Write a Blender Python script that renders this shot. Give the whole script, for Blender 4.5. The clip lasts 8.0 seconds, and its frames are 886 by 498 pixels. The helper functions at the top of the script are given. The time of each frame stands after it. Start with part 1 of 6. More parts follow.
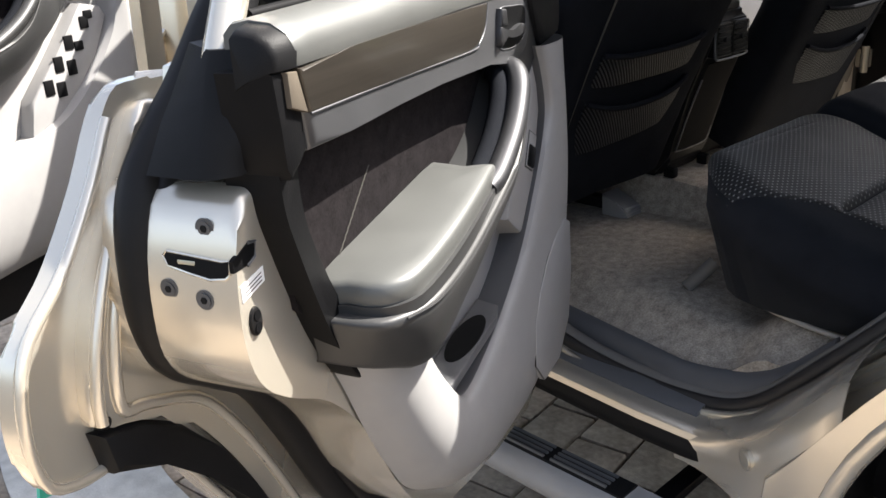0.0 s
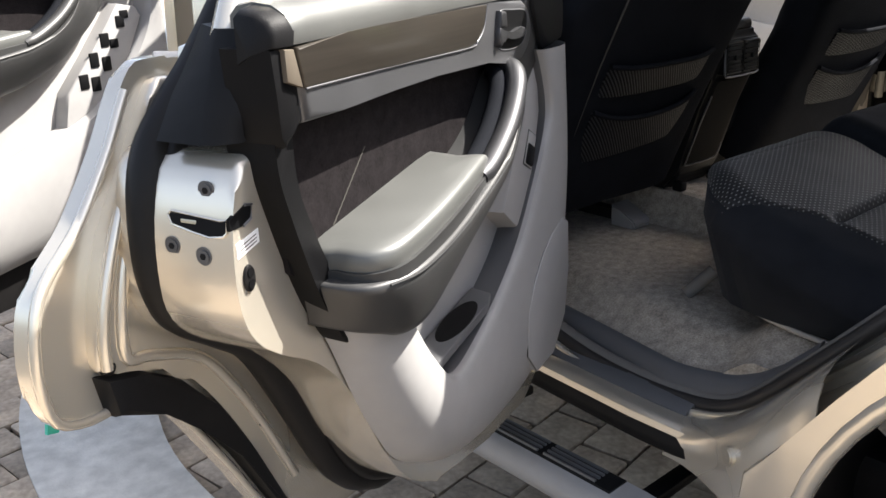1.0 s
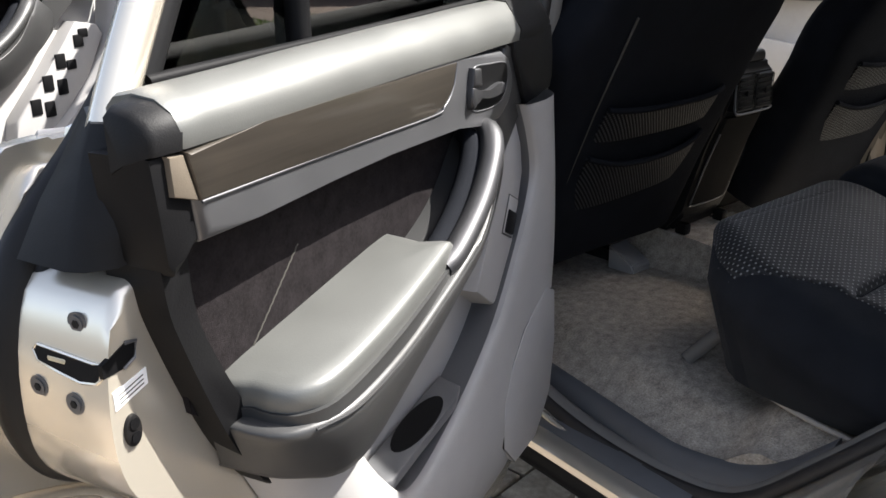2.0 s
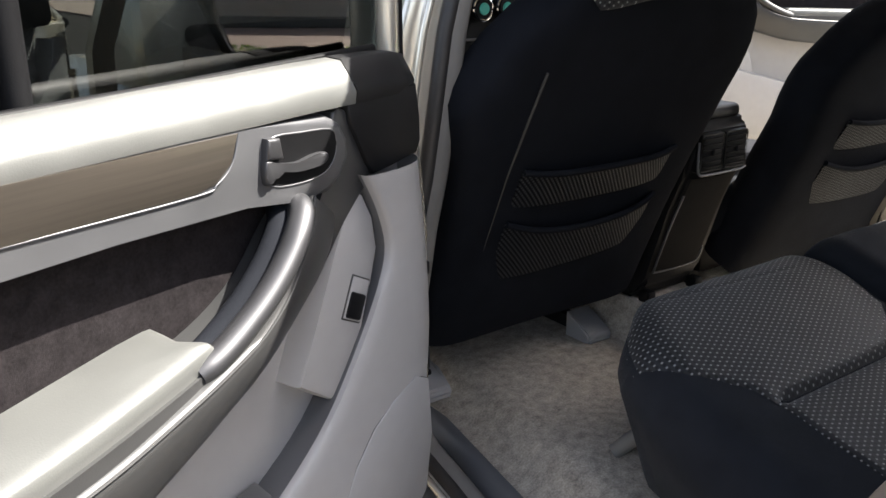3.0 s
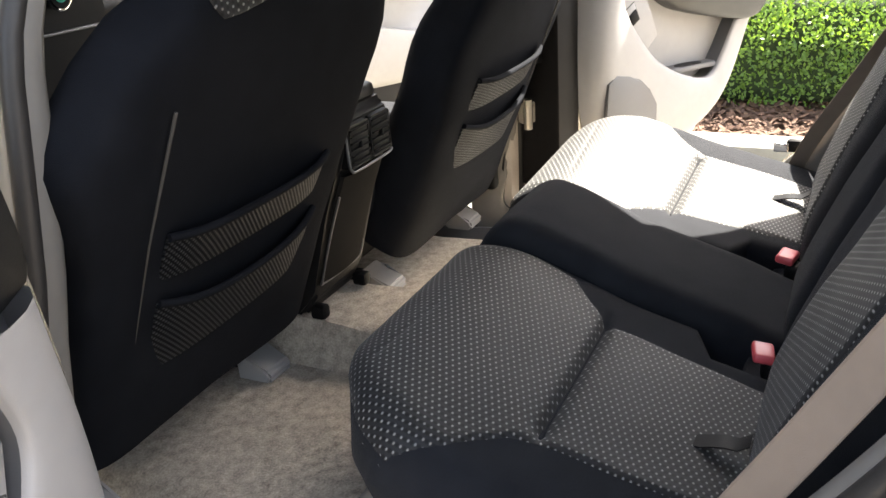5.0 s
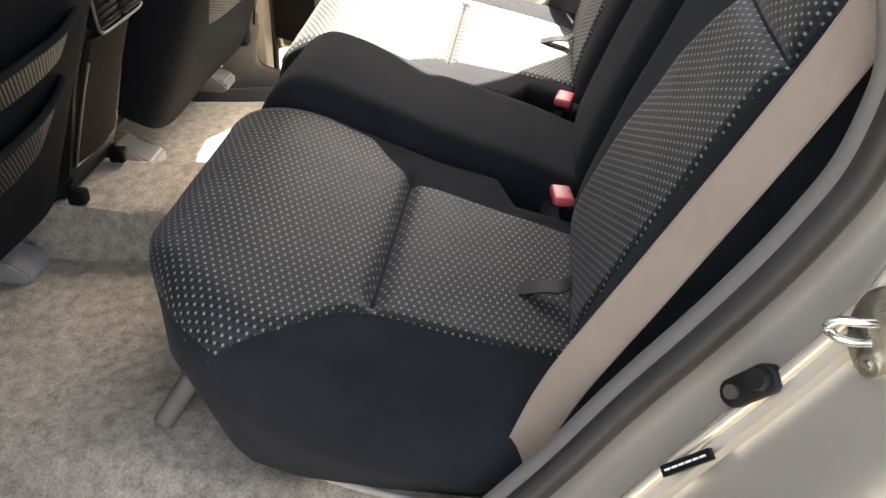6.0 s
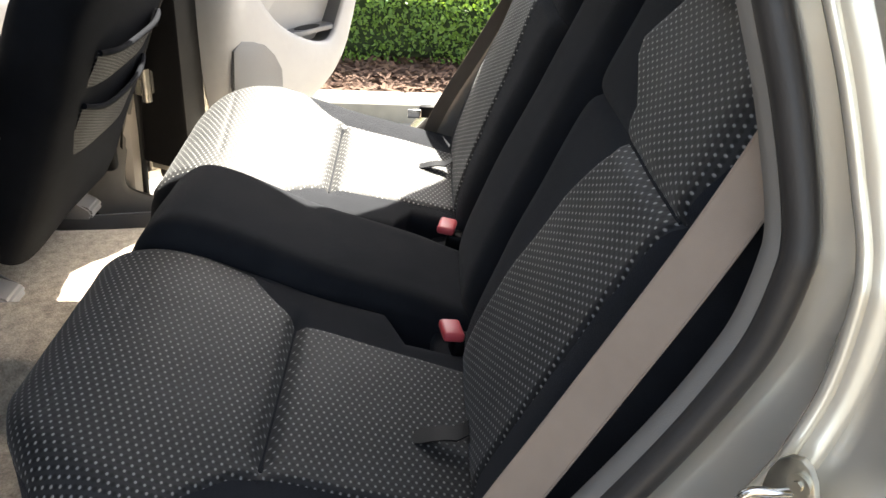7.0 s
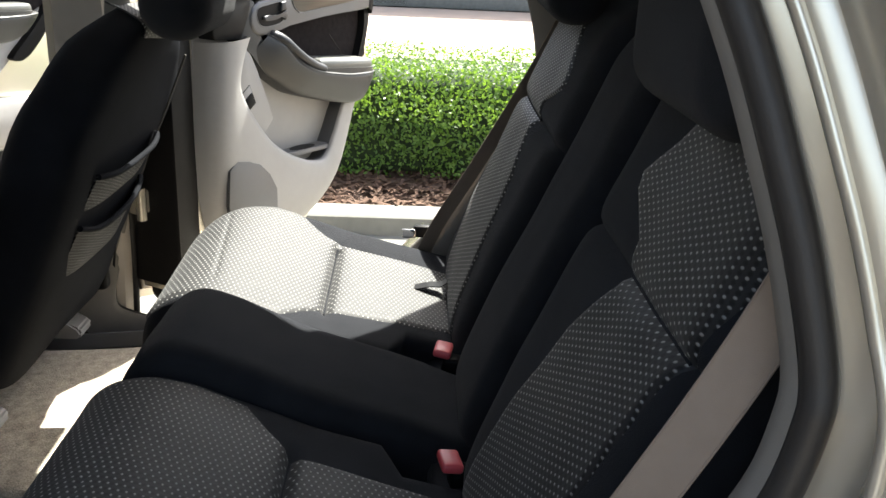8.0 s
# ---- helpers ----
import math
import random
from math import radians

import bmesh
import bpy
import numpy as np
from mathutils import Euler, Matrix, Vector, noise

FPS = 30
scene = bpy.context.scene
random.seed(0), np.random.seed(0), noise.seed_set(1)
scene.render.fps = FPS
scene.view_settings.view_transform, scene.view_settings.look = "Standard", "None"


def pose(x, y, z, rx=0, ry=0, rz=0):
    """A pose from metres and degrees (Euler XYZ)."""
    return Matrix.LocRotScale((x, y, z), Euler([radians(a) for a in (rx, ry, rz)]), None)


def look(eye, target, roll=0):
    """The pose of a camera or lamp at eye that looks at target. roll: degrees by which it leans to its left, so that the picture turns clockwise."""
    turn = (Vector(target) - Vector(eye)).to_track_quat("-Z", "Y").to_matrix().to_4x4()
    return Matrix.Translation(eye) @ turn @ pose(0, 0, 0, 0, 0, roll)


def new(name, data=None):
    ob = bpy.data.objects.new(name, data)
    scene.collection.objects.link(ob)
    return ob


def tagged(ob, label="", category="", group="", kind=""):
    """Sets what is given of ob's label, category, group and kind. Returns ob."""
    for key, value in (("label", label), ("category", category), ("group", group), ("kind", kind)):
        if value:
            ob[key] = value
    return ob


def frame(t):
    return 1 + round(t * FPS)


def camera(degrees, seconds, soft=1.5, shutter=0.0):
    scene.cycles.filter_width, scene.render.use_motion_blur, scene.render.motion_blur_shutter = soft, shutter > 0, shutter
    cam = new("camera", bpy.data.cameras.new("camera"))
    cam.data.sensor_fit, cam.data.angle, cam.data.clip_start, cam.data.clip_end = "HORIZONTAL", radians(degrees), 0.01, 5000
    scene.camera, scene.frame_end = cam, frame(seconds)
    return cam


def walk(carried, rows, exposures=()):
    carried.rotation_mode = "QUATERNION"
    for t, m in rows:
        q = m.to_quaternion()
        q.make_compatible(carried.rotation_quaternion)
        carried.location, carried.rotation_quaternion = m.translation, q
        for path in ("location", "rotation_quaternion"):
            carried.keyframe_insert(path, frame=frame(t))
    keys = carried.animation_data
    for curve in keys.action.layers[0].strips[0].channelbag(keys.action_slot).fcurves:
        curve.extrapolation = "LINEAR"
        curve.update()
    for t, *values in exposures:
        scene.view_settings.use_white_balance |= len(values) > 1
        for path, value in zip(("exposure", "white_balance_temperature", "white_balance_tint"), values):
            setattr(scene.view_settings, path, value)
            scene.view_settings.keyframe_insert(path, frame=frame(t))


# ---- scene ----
cam = camera(54.0, 8.0)
PATH = [
    (0, (-1.883, -0.355, 1.284), (-0.614, 1.017, 0.571), -3.4),
    (0.3, (-1.897, -0.389, 1.28), (-0.691, 1.054, 0.601), -2.5),
    (0.5, (-1.908, -0.41, 1.27), (-0.707, 1.05, 0.618), -2.2),
    (0.8, (-1.909, -0.432, 1.263), (-0.695, 1.017, 0.611), -1.8),
    (1, (-1.902, -0.438, 1.262), (-0.669, 0.99, 0.597), -1.8),
    (1.2, (-1.892, -0.445, 1.263), (-0.644, 0.961, 0.582), -1.8),
    (2.3, (-1.654, -0.306, 1.325), (-0.452, 1.145, 0.655), -0.1),
    (2.5, (-1.593, -0.306, 1.321), (-0.417, 1.18, 0.681), -0.4),
    (3, (-1.431, -0.382, 1.332), (-0.324, 1.164, 0.713), -0.2),
    (3.5, (-1.345, -0.419, 1.334), (-0.223, 1.111, 0.702), -0.5),
    (4, (-1.303, -0.396, 1.349), (-0.031, 1.016, 0.725), -1.7),
    (4.2, (-1.285, -0.361, 1.361), (0.071, 0.971, 0.739), -2.4),
    (5.3, (-1.275, -0.05, 1.4), (0.388, 0.588, 0.491), -4.3),
    (5.5, (-1.275, -0.034, 1.391), (0.377, 0.489, 0.392), -4.0),
    (6, (-1.244, 0.001, 1.379), (0.413, 0.216, 0.28), -0.3),
    (6.5, (-1.212, 0.012, 1.396), (0.514, 0.04, 0.386), 1.7),
    (7, (-1.19, 0.023, 1.411), (0.594, -0.038, 0.509), 2.3),
    (7.5, (-1.176, 0.028, 1.43), (0.678, -0.085, 0.69), 2.7),
    (8, (-1.17, 0.039, 1.431), (0.711, -0.045, 0.756), 2.6),
]
walk(cam, [(t, look(eye, aim, roll)) for t, eye, aim, roll in PATH],
     exposures=[(0.0, 1.74, 6650, 10), (1.2, 1.72, 6650, 10), (2.3, 1.78, 6500, 10), (3.0, 2.38, 6700, 10), (3.5, 3.0, 6900, 10), (4.2, 3.37, 7000, 10), (5.5, 3.15, 7300, 9), (6.0, 3.55, 7450, 9), (6.5, 3.55, 7350, 9), (7.0, 3.0, 7000, 7), (7.5, 2.62, 6850, 7), (8.0, 2.25, 6700, 5)])

# ---- world and sun ----
world = bpy.data.worlds.new("daylight")
scene.world = world
world.use_nodes = True
wn = world.node_tree.nodes
sky = wn.new("ShaderNodeTexSky")
sky.sky_type = "NISHITA"
sky.sun_disc = False
sky.air_density = 0.8
sky.dust_density = 3.0
SUN = Vector((0.70, -0.33, 1.0)).normalized()
sky.sun_elevation = math.asin(SUN.z)
sky.sun_rotation = math.atan2(SUN.x, SUN.y)
wn["Background"].inputs["Strength"].default_value = 0.13
haze = wn.new("ShaderNodeHueSaturation")
haze.inputs["Saturation"].default_value = 0.72
world.node_tree.links.new(sky.outputs[0], haze.inputs["Color"])
world.node_tree.links.new(haze.outputs[0], wn["Background"].inputs["Color"])
sun_data = bpy.data.lights.new("sun", "SUN")
sun_data.energy = 5.4
sun_data.angle = radians(0.53)
sun_data.color = (1.0, 0.97, 0.92)
sun_lamp = new("sun", sun_data)
sun_lamp.matrix_world = look(SUN * 20, (0, 0, 0))


# ---- materials ----
def shader(name, colour, rough=0.6, metal=0.0, vary=0.15, scale=30.0, bump=0.0, bump_scale=300.0,
           coat=0.0, wear=0.0, sheen=0.0, stretch=(1, 1, 1), spec=0.5):
    """A principled surface whose colour varies at two scales, with a fine relief."""
    m = bpy.data.materials.new(name)
    m.use_nodes = True
    nt = m.node_tree
    n, l = nt.nodes, nt.links
    b = n["Principled BSDF"]
    b.inputs["Roughness"].default_value = rough
    b.inputs["Metallic"].default_value = metal
    b.inputs["Coat Weight"].default_value = coat
    b.inputs["Coat Roughness"].default_value = 0.08
    b.inputs["Sheen Weight"].default_value = sheen
    b.inputs["Specular IOR Level"].default_value = spec
    tc = n.new("ShaderNodeTexCoord")
    mp = n.new("ShaderNodeMapping")
    mp.inputs["Scale"].default_value = stretch
    l.new(tc.outputs["Object"], mp.inputs["Vector"])
    big = n.new("ShaderNodeTexNoise")
    big.inputs["Scale"].default_value = scale * 0.2
    big.inputs["Detail"].default_value = 4
    fine = n.new("ShaderNodeTexNoise")
    fine.inputs["Scale"].default_value = scale
    fine.inputs["Detail"].default_value = 6
    l.new(mp.outputs[0], big.inputs["Vector"])
    l.new(mp.outputs[0], fine.inputs["Vector"])
    both = n.new("ShaderNodeMath")
    both.operation = "ADD"
    l.new(big.outputs["Fac"], both.inputs[0])
    l.new(fine.outputs["Fac"], both.inputs[1])
    ramp = n.new("ShaderNodeMapRange")
    ramp.inputs["From Min"].default_value = 0.6
    ramp.inputs["From Max"].default_value = 1.4
    ramp.inputs["To Min"].default_value = 1.0 - vary
    ramp.inputs["To Max"].default_value = 1.0 + vary
    l.new(both.outputs[0], ramp.inputs["Value"])
    mul = n.new("ShaderNodeVectorMath")
    mul.operation = "SCALE"
    mul.inputs[0].default_value = colour
    l.new(ramp.outputs[0], mul.inputs["Scale"])
    l.new(mul.outputs[0], b.inputs["Base Color"])
    if wear:
        rr = n.new("ShaderNodeMapRange")
        rr.inputs["From Min"].default_value = 0.7
        rr.inputs["From Max"].default_value = 1.3
        rr.inputs["To Min"].default_value = max(rough - wear, 0.05)
        rr.inputs["To Max"].default_value = min(rough + wear, 1.0)
        l.new(both.outputs[0], rr.inputs["Value"])
        l.new(rr.outputs[0], b.inputs["Roughness"])
    if bump:
        gr = n.new("ShaderNodeTexNoise")
        gr.inputs["Scale"].default_value = bump_scale
        gr.inputs["Detail"].default_value = 3
        l.new(tc.outputs["Object"], gr.inputs["Vector"])
        bp = n.new("ShaderNodeBump")
        bp.inputs["Strength"].default_value = bump
        bp.inputs["Distance"].default_value = 0.002
        l.new(gr.outputs["Fac"], bp.inputs["Height"])
        l.new(bp.outputs[0], b.inputs["Normal"])
    return m


PAINT = shader("champagne_paint", (0.74, 0.68, 0.57), 0.27, 0.68, 0.04, 8, coat=0.8)
GREY = shader("grey_plastic", (0.29, 0.283, 0.278), 0.5, 0, 0.05, 40, bump=0.12, bump_scale=900)
CONSOLE = shader("console_plastic", (0.062, 0.058, 0.052), 0.7, 0, 0.06, 40, bump=0.1, bump_scale=800, spec=0.12)
TAUPE = shader("taupe_plastic", (0.40, 0.36, 0.31), 0.55, 0, 0.05, 40, bump=0.12, bump_scale=900)
PANEL = shader("panel_plastic", (0.019, 0.0172, 0.0152), 0.9, 0, 0.08, 40, bump=0.1, bump_scale=800, spec=0.03)
PULL = shader("dark_silver_plastic", (0.048, 0.048, 0.051), 0.46, 0.65, 0.06, 25, wear=0.06)
SILVER = shader("silver_plastic", (0.120, 0.121, 0.127), 0.47, 0.7, 0.06, 25, wear=0.06)
CHARCOAL = shader("charcoal_plastic", (0.0095, 0.0095, 0.0100), 0.5, 0, 0.15, 40, bump=0.12, bump_scale=700, spec=0.12)
BLACK = shader("black_plastic", (0.0055, 0.0055, 0.006), 0.5, 0, 0.2, 40, bump=0.1, bump_scale=600, spec=0.10)
RUBBER = shader("rubber", (0.0085, 0.008, 0.008), 0.5, 0, 0.2, 60, bump=0.05, bump_scale=500, spec=0.2)
SUEDE = shader("black_suede", (0.0172, 0.0182, 0.0212), 0.95, 0, 0.25, 20, bump=0.5, bump_scale=900, sheen=0.06, spec=0.02)
# Darker copy of the suede: the seat backs' shade is in its colour.
SEATBACK = shader("shaded_seat_black", (0.0098, 0.0106, 0.0130), 0.8, 0, 0.25, 20, bump=0.4, bump_scale=900, spec=0.03)
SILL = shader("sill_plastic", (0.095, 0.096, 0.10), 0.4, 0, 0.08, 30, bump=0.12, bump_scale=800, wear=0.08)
GUNMETAL = shader("gunmetal_plastic", (0.034, 0.034, 0.034), 0.44, 0.15, 0.08, 30, bump=0.08, bump_scale=800)
TWEED = shader("dark_door_fabric", (0.0160, 0.0138, 0.0145), 0.95, 0, 0.45, 320, bump=0.45, bump_scale=1700, sheen=0.0, spec=0.05)
LEATHER = shader("grey_leather", (0.118, 0.120, 0.114), 0.45, 0.4, 0.10, 18, bump=0.10, bump_scale=700, wear=0.05)
WOOD = shader("brushed_trim", (0.058, 0.050, 0.041), 0.38, 0.5, 0.26, 14, coat=0.3, stretch=(0.5, 0.5, 18))
CARPET = shader("beige_carpet", (0.385, 0.338, 0.278), 1.0, 0, 0.5, 260, bump=1.0, bump_scale=380, sheen=0.1, spec=0.02)
BELT = shader("tan_belt", (0.255, 0.20, 0.155), 0.7, 0, 0.08, 50, bump=0.4, bump_scale=1500)
RED = shader("red_plastic", (0.60, 0.085, 0.10), 0.4, 0, 0.05)
ZINC = shader("zinc_steel", (0.60, 0.57, 0.48), 0.3, 1.0, 0.15, 60, wear=0.1)
CHROME = shader("chrome", (0.75, 0.74, 0.72), 0.12, 1.0, 0.03)
WHITE = shader("white_label", (0.8, 0.8, 0.8), 0.5, 0, 0.03)
SLAB = shader("slab_concrete", (0.56, 0.55, 0.51), 0.85, 0, 0.32, 24, bump=0.6, bump_scale=150)
CONCRETE = shader("concrete", (0.17, 0.165, 0.145), 0.85, 0, 0.22, 14, bump=0.5, bump_scale=120)
MULCH = shader("bark_mulch", (0.10, 0.055, 0.035), 0.95, 0, 0.5, 40, bump=1.0, bump_scale=60)
PAVER = shader("paver_stone", (0.36, 0.295, 0.225), 0.85, 0, 0.45, 60, bump=0.7, bump_scale=220)
stone_tone = PAVER.node_tree.nodes.new("ShaderNodeHueSaturation")
stone_each = PAVER.node_tree.nodes.new("ShaderNodeObjectInfo")
stone_range = PAVER.node_tree.nodes.new("ShaderNodeMapRange")
stone_range.inputs["To Min"].default_value = 0.70
stone_range.inputs["To Max"].default_value = 1.25
PAVER.node_tree.links.new(stone_each.outputs["Random"], stone_range.inputs["Value"])
PAVER.node_tree.links.new(stone_range.outputs[0], stone_tone.inputs["Value"])
stone_slot = PAVER.node_tree.nodes["Principled BSDF"].inputs["Base Color"]
PAVER.node_tree.links.new(stone_slot.links[0].from_socket, stone_tone.inputs["Color"])
PAVER.node_tree.links.new(stone_tone.outputs[0], stone_slot)
SAND = shader("joint_sand", (0.045, 0.04, 0.033), 1.0, 0, 0.3, 80, bump=0.6, bump_scale=200)
DRIVE = shader("far_driveway", (0.42, 0.33, 0.27), 0.9, 0, 0.12, 2, bump=0.3, bump_scale=40)
CHIP = shader("tan_plastic", (0.105, 0.088, 0.068), 0.6, 0, 0.06, 40, bump=0.1, bump_scale=800, spec=0.15)
TRIM = shader("aperture_plastic", (0.165, 0.155, 0.14), 0.7, 0, 0.06, 40, bump=0.1, bump_scale=900, spec=0.2)
SEALER = shader("body_seal_rubber", (0.026, 0.0235, 0.022), 0.5, 0, 0.15, 60, bump=0.1, bump_scale=400)
TYRE = shader("tyre_rubber", (0.015, 0.015, 0.015), 0.75, 0, 0.2, 60, bump=0.3, bump_scale=200)
TEAL = shader("teal_plastic", (0.05, 0.42, 0.32), 0.4, 0, 0.1)
HEADLINER = shader("headliner", (0.42, 0.38, 0.32), 0.95, 0, 0.06, 80, bump=0.4, bump_scale=700)

GLASS = bpy.data.materials.new("tinted_glass")
GLASS.use_nodes = True
gb = GLASS.node_tree.nodes["Principled BSDF"]
gb.inputs["Base Color"].default_value = (0.05, 0.056, 0.054, 1)
gb.inputs["Transmission Weight"].default_value = 1.0
gb.inputs["Roughness"].default_value = 0.0
gb.inputs["IOR"].default_value = 1.45


def woven(name, base, dot, pu, pv, wide, tall, sheen=0.0, gloss=0.28):
    """Dark cloth woven with staggered rows of small light dashes; pu and pv are the spacings in metres."""
    m = shader(name, base, 0.85, 0, 0.25, 60, spec=0.1, sheen=sheen)
    n, l = m.node_tree.nodes, m.node_tree.links
    b = n["Principled BSDF"]

    def op(kind, a, c=None):
        k = n.new("ShaderNodeMath")
        k.operation = kind
        for slot, v in ((0, a), (1, c)):
            if v is None:
                continue
            if isinstance(v, (int, float)):
                k.inputs[slot].default_value = v
            else:
                l.new(v, k.inputs[slot])
        return k.outputs[0]

    uv = n.new("ShaderNodeUVMap")
    sep = n.new("ShaderNodeSeparateXYZ")
    l.new(uv.outputs[0], sep.inputs[0])
    row = op("DIVIDE", sep.outputs[0], pu)
    odd = op("MULTIPLY", op("PINGPONG", op("FLOOR", row), 1.0), 0.5)
    col = op("ADD", op("DIVIDE", sep.outputs[1], pv), odd)
    dx = op("DIVIDE", op("SUBTRACT", op("FRACT", row), 0.5), wide)
    dy = op("DIVIDE", op("SUBTRACT", op("FRACT", col), 0.5), tall)
    far = op("ADD", op("MULTIPLY", dx, dx), op("MULTIPLY", dy, dy))
    mask = n.new("ShaderNodeMapRange")
    mask.inputs["From Min"].default_value = 1.7
    mask.inputs["From Max"].default_value = 0.1
    l.new(far, mask.inputs["Value"])
    mix = n.new("ShaderNodeMix")
    mix.data_type = "RGBA"
    old = b.inputs["Base Color"].links[0].from_socket
    mix.inputs[7].default_value = (*dot, 1)
    l.new(mask.outputs[0], mix.inputs[0])
    # dark gaps between the dashes of a column
    hx = op("DIVIDE", op("SUBTRACT", op("FRACT", row), 0.5), wide * 1.6)
    hy = op("DIVIDE", op("SUBTRACT", op("FRACT", op("ADD", col, 0.5)), 0.5), tall * 1.7)
    gap = n.new("ShaderNodeMapRange")
    gap.inputs["From Min"].default_value = 1.3
    gap.inputs["From Max"].default_value = 0.2
    gap.inputs["To Min"].default_value = 1.0
    gap.inputs["To Max"].default_value = 0.12
    l.new(op("ADD", op("MULTIPLY", hx, hx), op("MULTIPLY", hy, hy)), gap.inputs["Value"])
    dim = n.new("ShaderNodeVectorMath")
    dim.operation = "SCALE"
    l.new(old, dim.inputs[0])
    l.new(gap.outputs[0], dim.inputs["Scale"])
    l.new(dim.outputs[0], mix.inputs[6])
    l.new(mix.outputs[2], b.inputs["Base Color"])
    # the light threads are satin
    for slot, lo, hi in (("Roughness", 0.62, 0.45), ("Specular IOR Level", gloss, gloss + 0.3)):
        satin = n.new("ShaderNodeMapRange")
        satin.inputs["To Min"].default_value = lo
        satin.inputs["To Max"].default_value = hi
        l.new(mask.outputs[0], satin.inputs["Value"])
        l.new(satin.outputs[0], b.inputs[slot])
    bp = n.new("ShaderNodeBump")
    bp.inputs["Strength"].default_value = 0.7
    bp.inputs["Distance"].default_value = 0.0015
    l.new(mask.outputs[0], bp.inputs["Height"])
    l.new(bp.outputs[0], b.inputs["Normal"])
    return m


WEAVE = woven("woven_seat_fabric", (0.0150, 0.0152, 0.016), (0.235, 0.235, 0.22), 0.0092, 0.0088, 0.20, 0.15, 0.08)
NET = woven("pocket_net", (0.006, 0.0064, 0.0074), (0.028, 0.030, 0.034), 0.0065, 0.0065, 0.30, 0.40, gloss=0.08)



# ---- mesh helpers ----
def thing(name, label="", category="", group="", kind="", at=(0, 0, 0)):
    ob = new(name)
    ob.empty_display_size = 0.05
    ob.location = at
    return tagged(ob, label, category, group, kind)


def finish(bm, smooth=True, angle=40):
    bmesh.ops.recalc_face_normals(bm, faces=bm.faces)
    for f in bm.faces:
        f.smooth = smooth
    if smooth:
        for e in bm.edges:
            if len(e.link_faces) == 2 and e.calc_face_angle(0) > radians(angle):
                e.smooth = False
    return bm


def part(name, bm, material, parent=None, label="", m=None, smooth=True, angle=40, **tags):
    """Links a bmesh as one mesh object under a thing or a part; m places it first (mirrors allowed)."""
    if m is not None:
        bmesh.ops.transform(bm, matrix=m, verts=bm.verts)
    finish(bm, smooth, angle)
    me = bpy.data.meshes.new(name)
    bm.to_mesh(me)
    bm.free()
    me.materials.append(material)
    ob = new(name, me)
    if parent is not None:
        ob.parent = parent
        base = parent
        shift = Vector((0, 0, 0))
        while base is not None:
            shift += base.location
            base = base.parent
        ob.matrix_parent_inverse = Matrix.Translation(-shift) if parent.type == "EMPTY" else Matrix.Identity(4)
    return tagged(ob, label, **tags)


def box(c, s, r=0.0, seg=2):
    """A box with centre c, size s and rounded edges."""
    bm = bmesh.new()
    bmesh.ops.create_cube(bm, size=1.0, matrix=Matrix.Translation(c) @ Matrix.Diagonal((*s, 1)))
    if r:
        bmesh.ops.bevel(bm, geom=bm.edges[:], offset=min(r, 0.49 * min(s)), segments=seg, affect="EDGES", profile=0.5)
    return bm


def smooth_line(pts, n=6, closed=False):
    """A Catmull-Rom curve through points."""
    p = [Vector(q) for q in pts]
    out = []
    count = len(p) if closed else len(p) - 1
    for i in range(count):
        a = p[(i - 1) % len(p)] if closed or i > 0 else p[0] * 2 - p[1]
        b, c = p[i], p[(i + 1) % len(p)]
        d = p[(i + 2) % len(p)] if closed or i + 2 < len(p) else p[-1] * 2 - p[-2]
        for k in range(n):
            t = k / n
            out.append(0.5 * (2 * b + (c - a) * t + (2 * a - 5 * b + 4 * c - d) * t * t + (3 * b - a - 3 * c + d) * t ** 3))
    if not closed:
        out.append(p[-1])
    return out


def prism(outline, a, b, put, r=0.0, seg=2):
    """A flat outline pulled from depth a to b; put(p, q, depth) gives the place. r rounds the edges of face b."""
    bm = bmesh.new()
    lo = [bm.verts.new(put(p, q, a)) for p, q in outline]
    hi = [bm.verts.new(put(p, q, b)) for p, q in outline]
    n = len(outline)
    bm.faces.new(lo)
    top = bm.faces.new(hi)
    for i in range(n):
        bm.faces.new((lo[i], lo[(i + 1) % n], hi[(i + 1) % n], hi[i]))
    if r:
        bmesh.ops.bevel(bm, geom=list(top.edges), offset=r, segments=seg, affect="EDGES", profile=0.5)
    return bm


def tube(pts, r, n=8, closed=False, flat=1.0, up=(0, 0, 1)):
    """A round bar along points."""
    n = max(n, 10) if n > 6 else n
    pts = [Vector(p) for p in pts]
    bm = bmesh.new()
    rings = []
    for i, p in enumerate(pts):
        a = pts[i - 1] if i > 0 or closed else p
        b = pts[(i + 1) % len(pts)] if i + 1 < len(pts) or closed else p
        t = (b - a).normalized()
        s = t.cross(Vector(up))
        s = s.normalized() if s.length > 1e-4 else t.orthogonal().normalized()
        u = s.cross(t)
        rr = r[i] if isinstance(r, (list, tuple)) else r
        rings.append([bm.verts.new(p + rr * (math.cos(k * 2 * math.pi / n) * s + flat * math.sin(k * 2 * math.pi / n) * u)) for k in range(n)])
    m = len(rings)
    for i in range(m if closed else m - 1):
        for k in range(n):
            bm.faces.new((rings[i][k], rings[i][(k + 1) % n], rings[(i + 1) % m][(k + 1) % n], rings[(i + 1) % m][k]))
    if not closed:
        bm.faces.new(rings[0])
        bm.faces.new(rings[-1])
    return bm


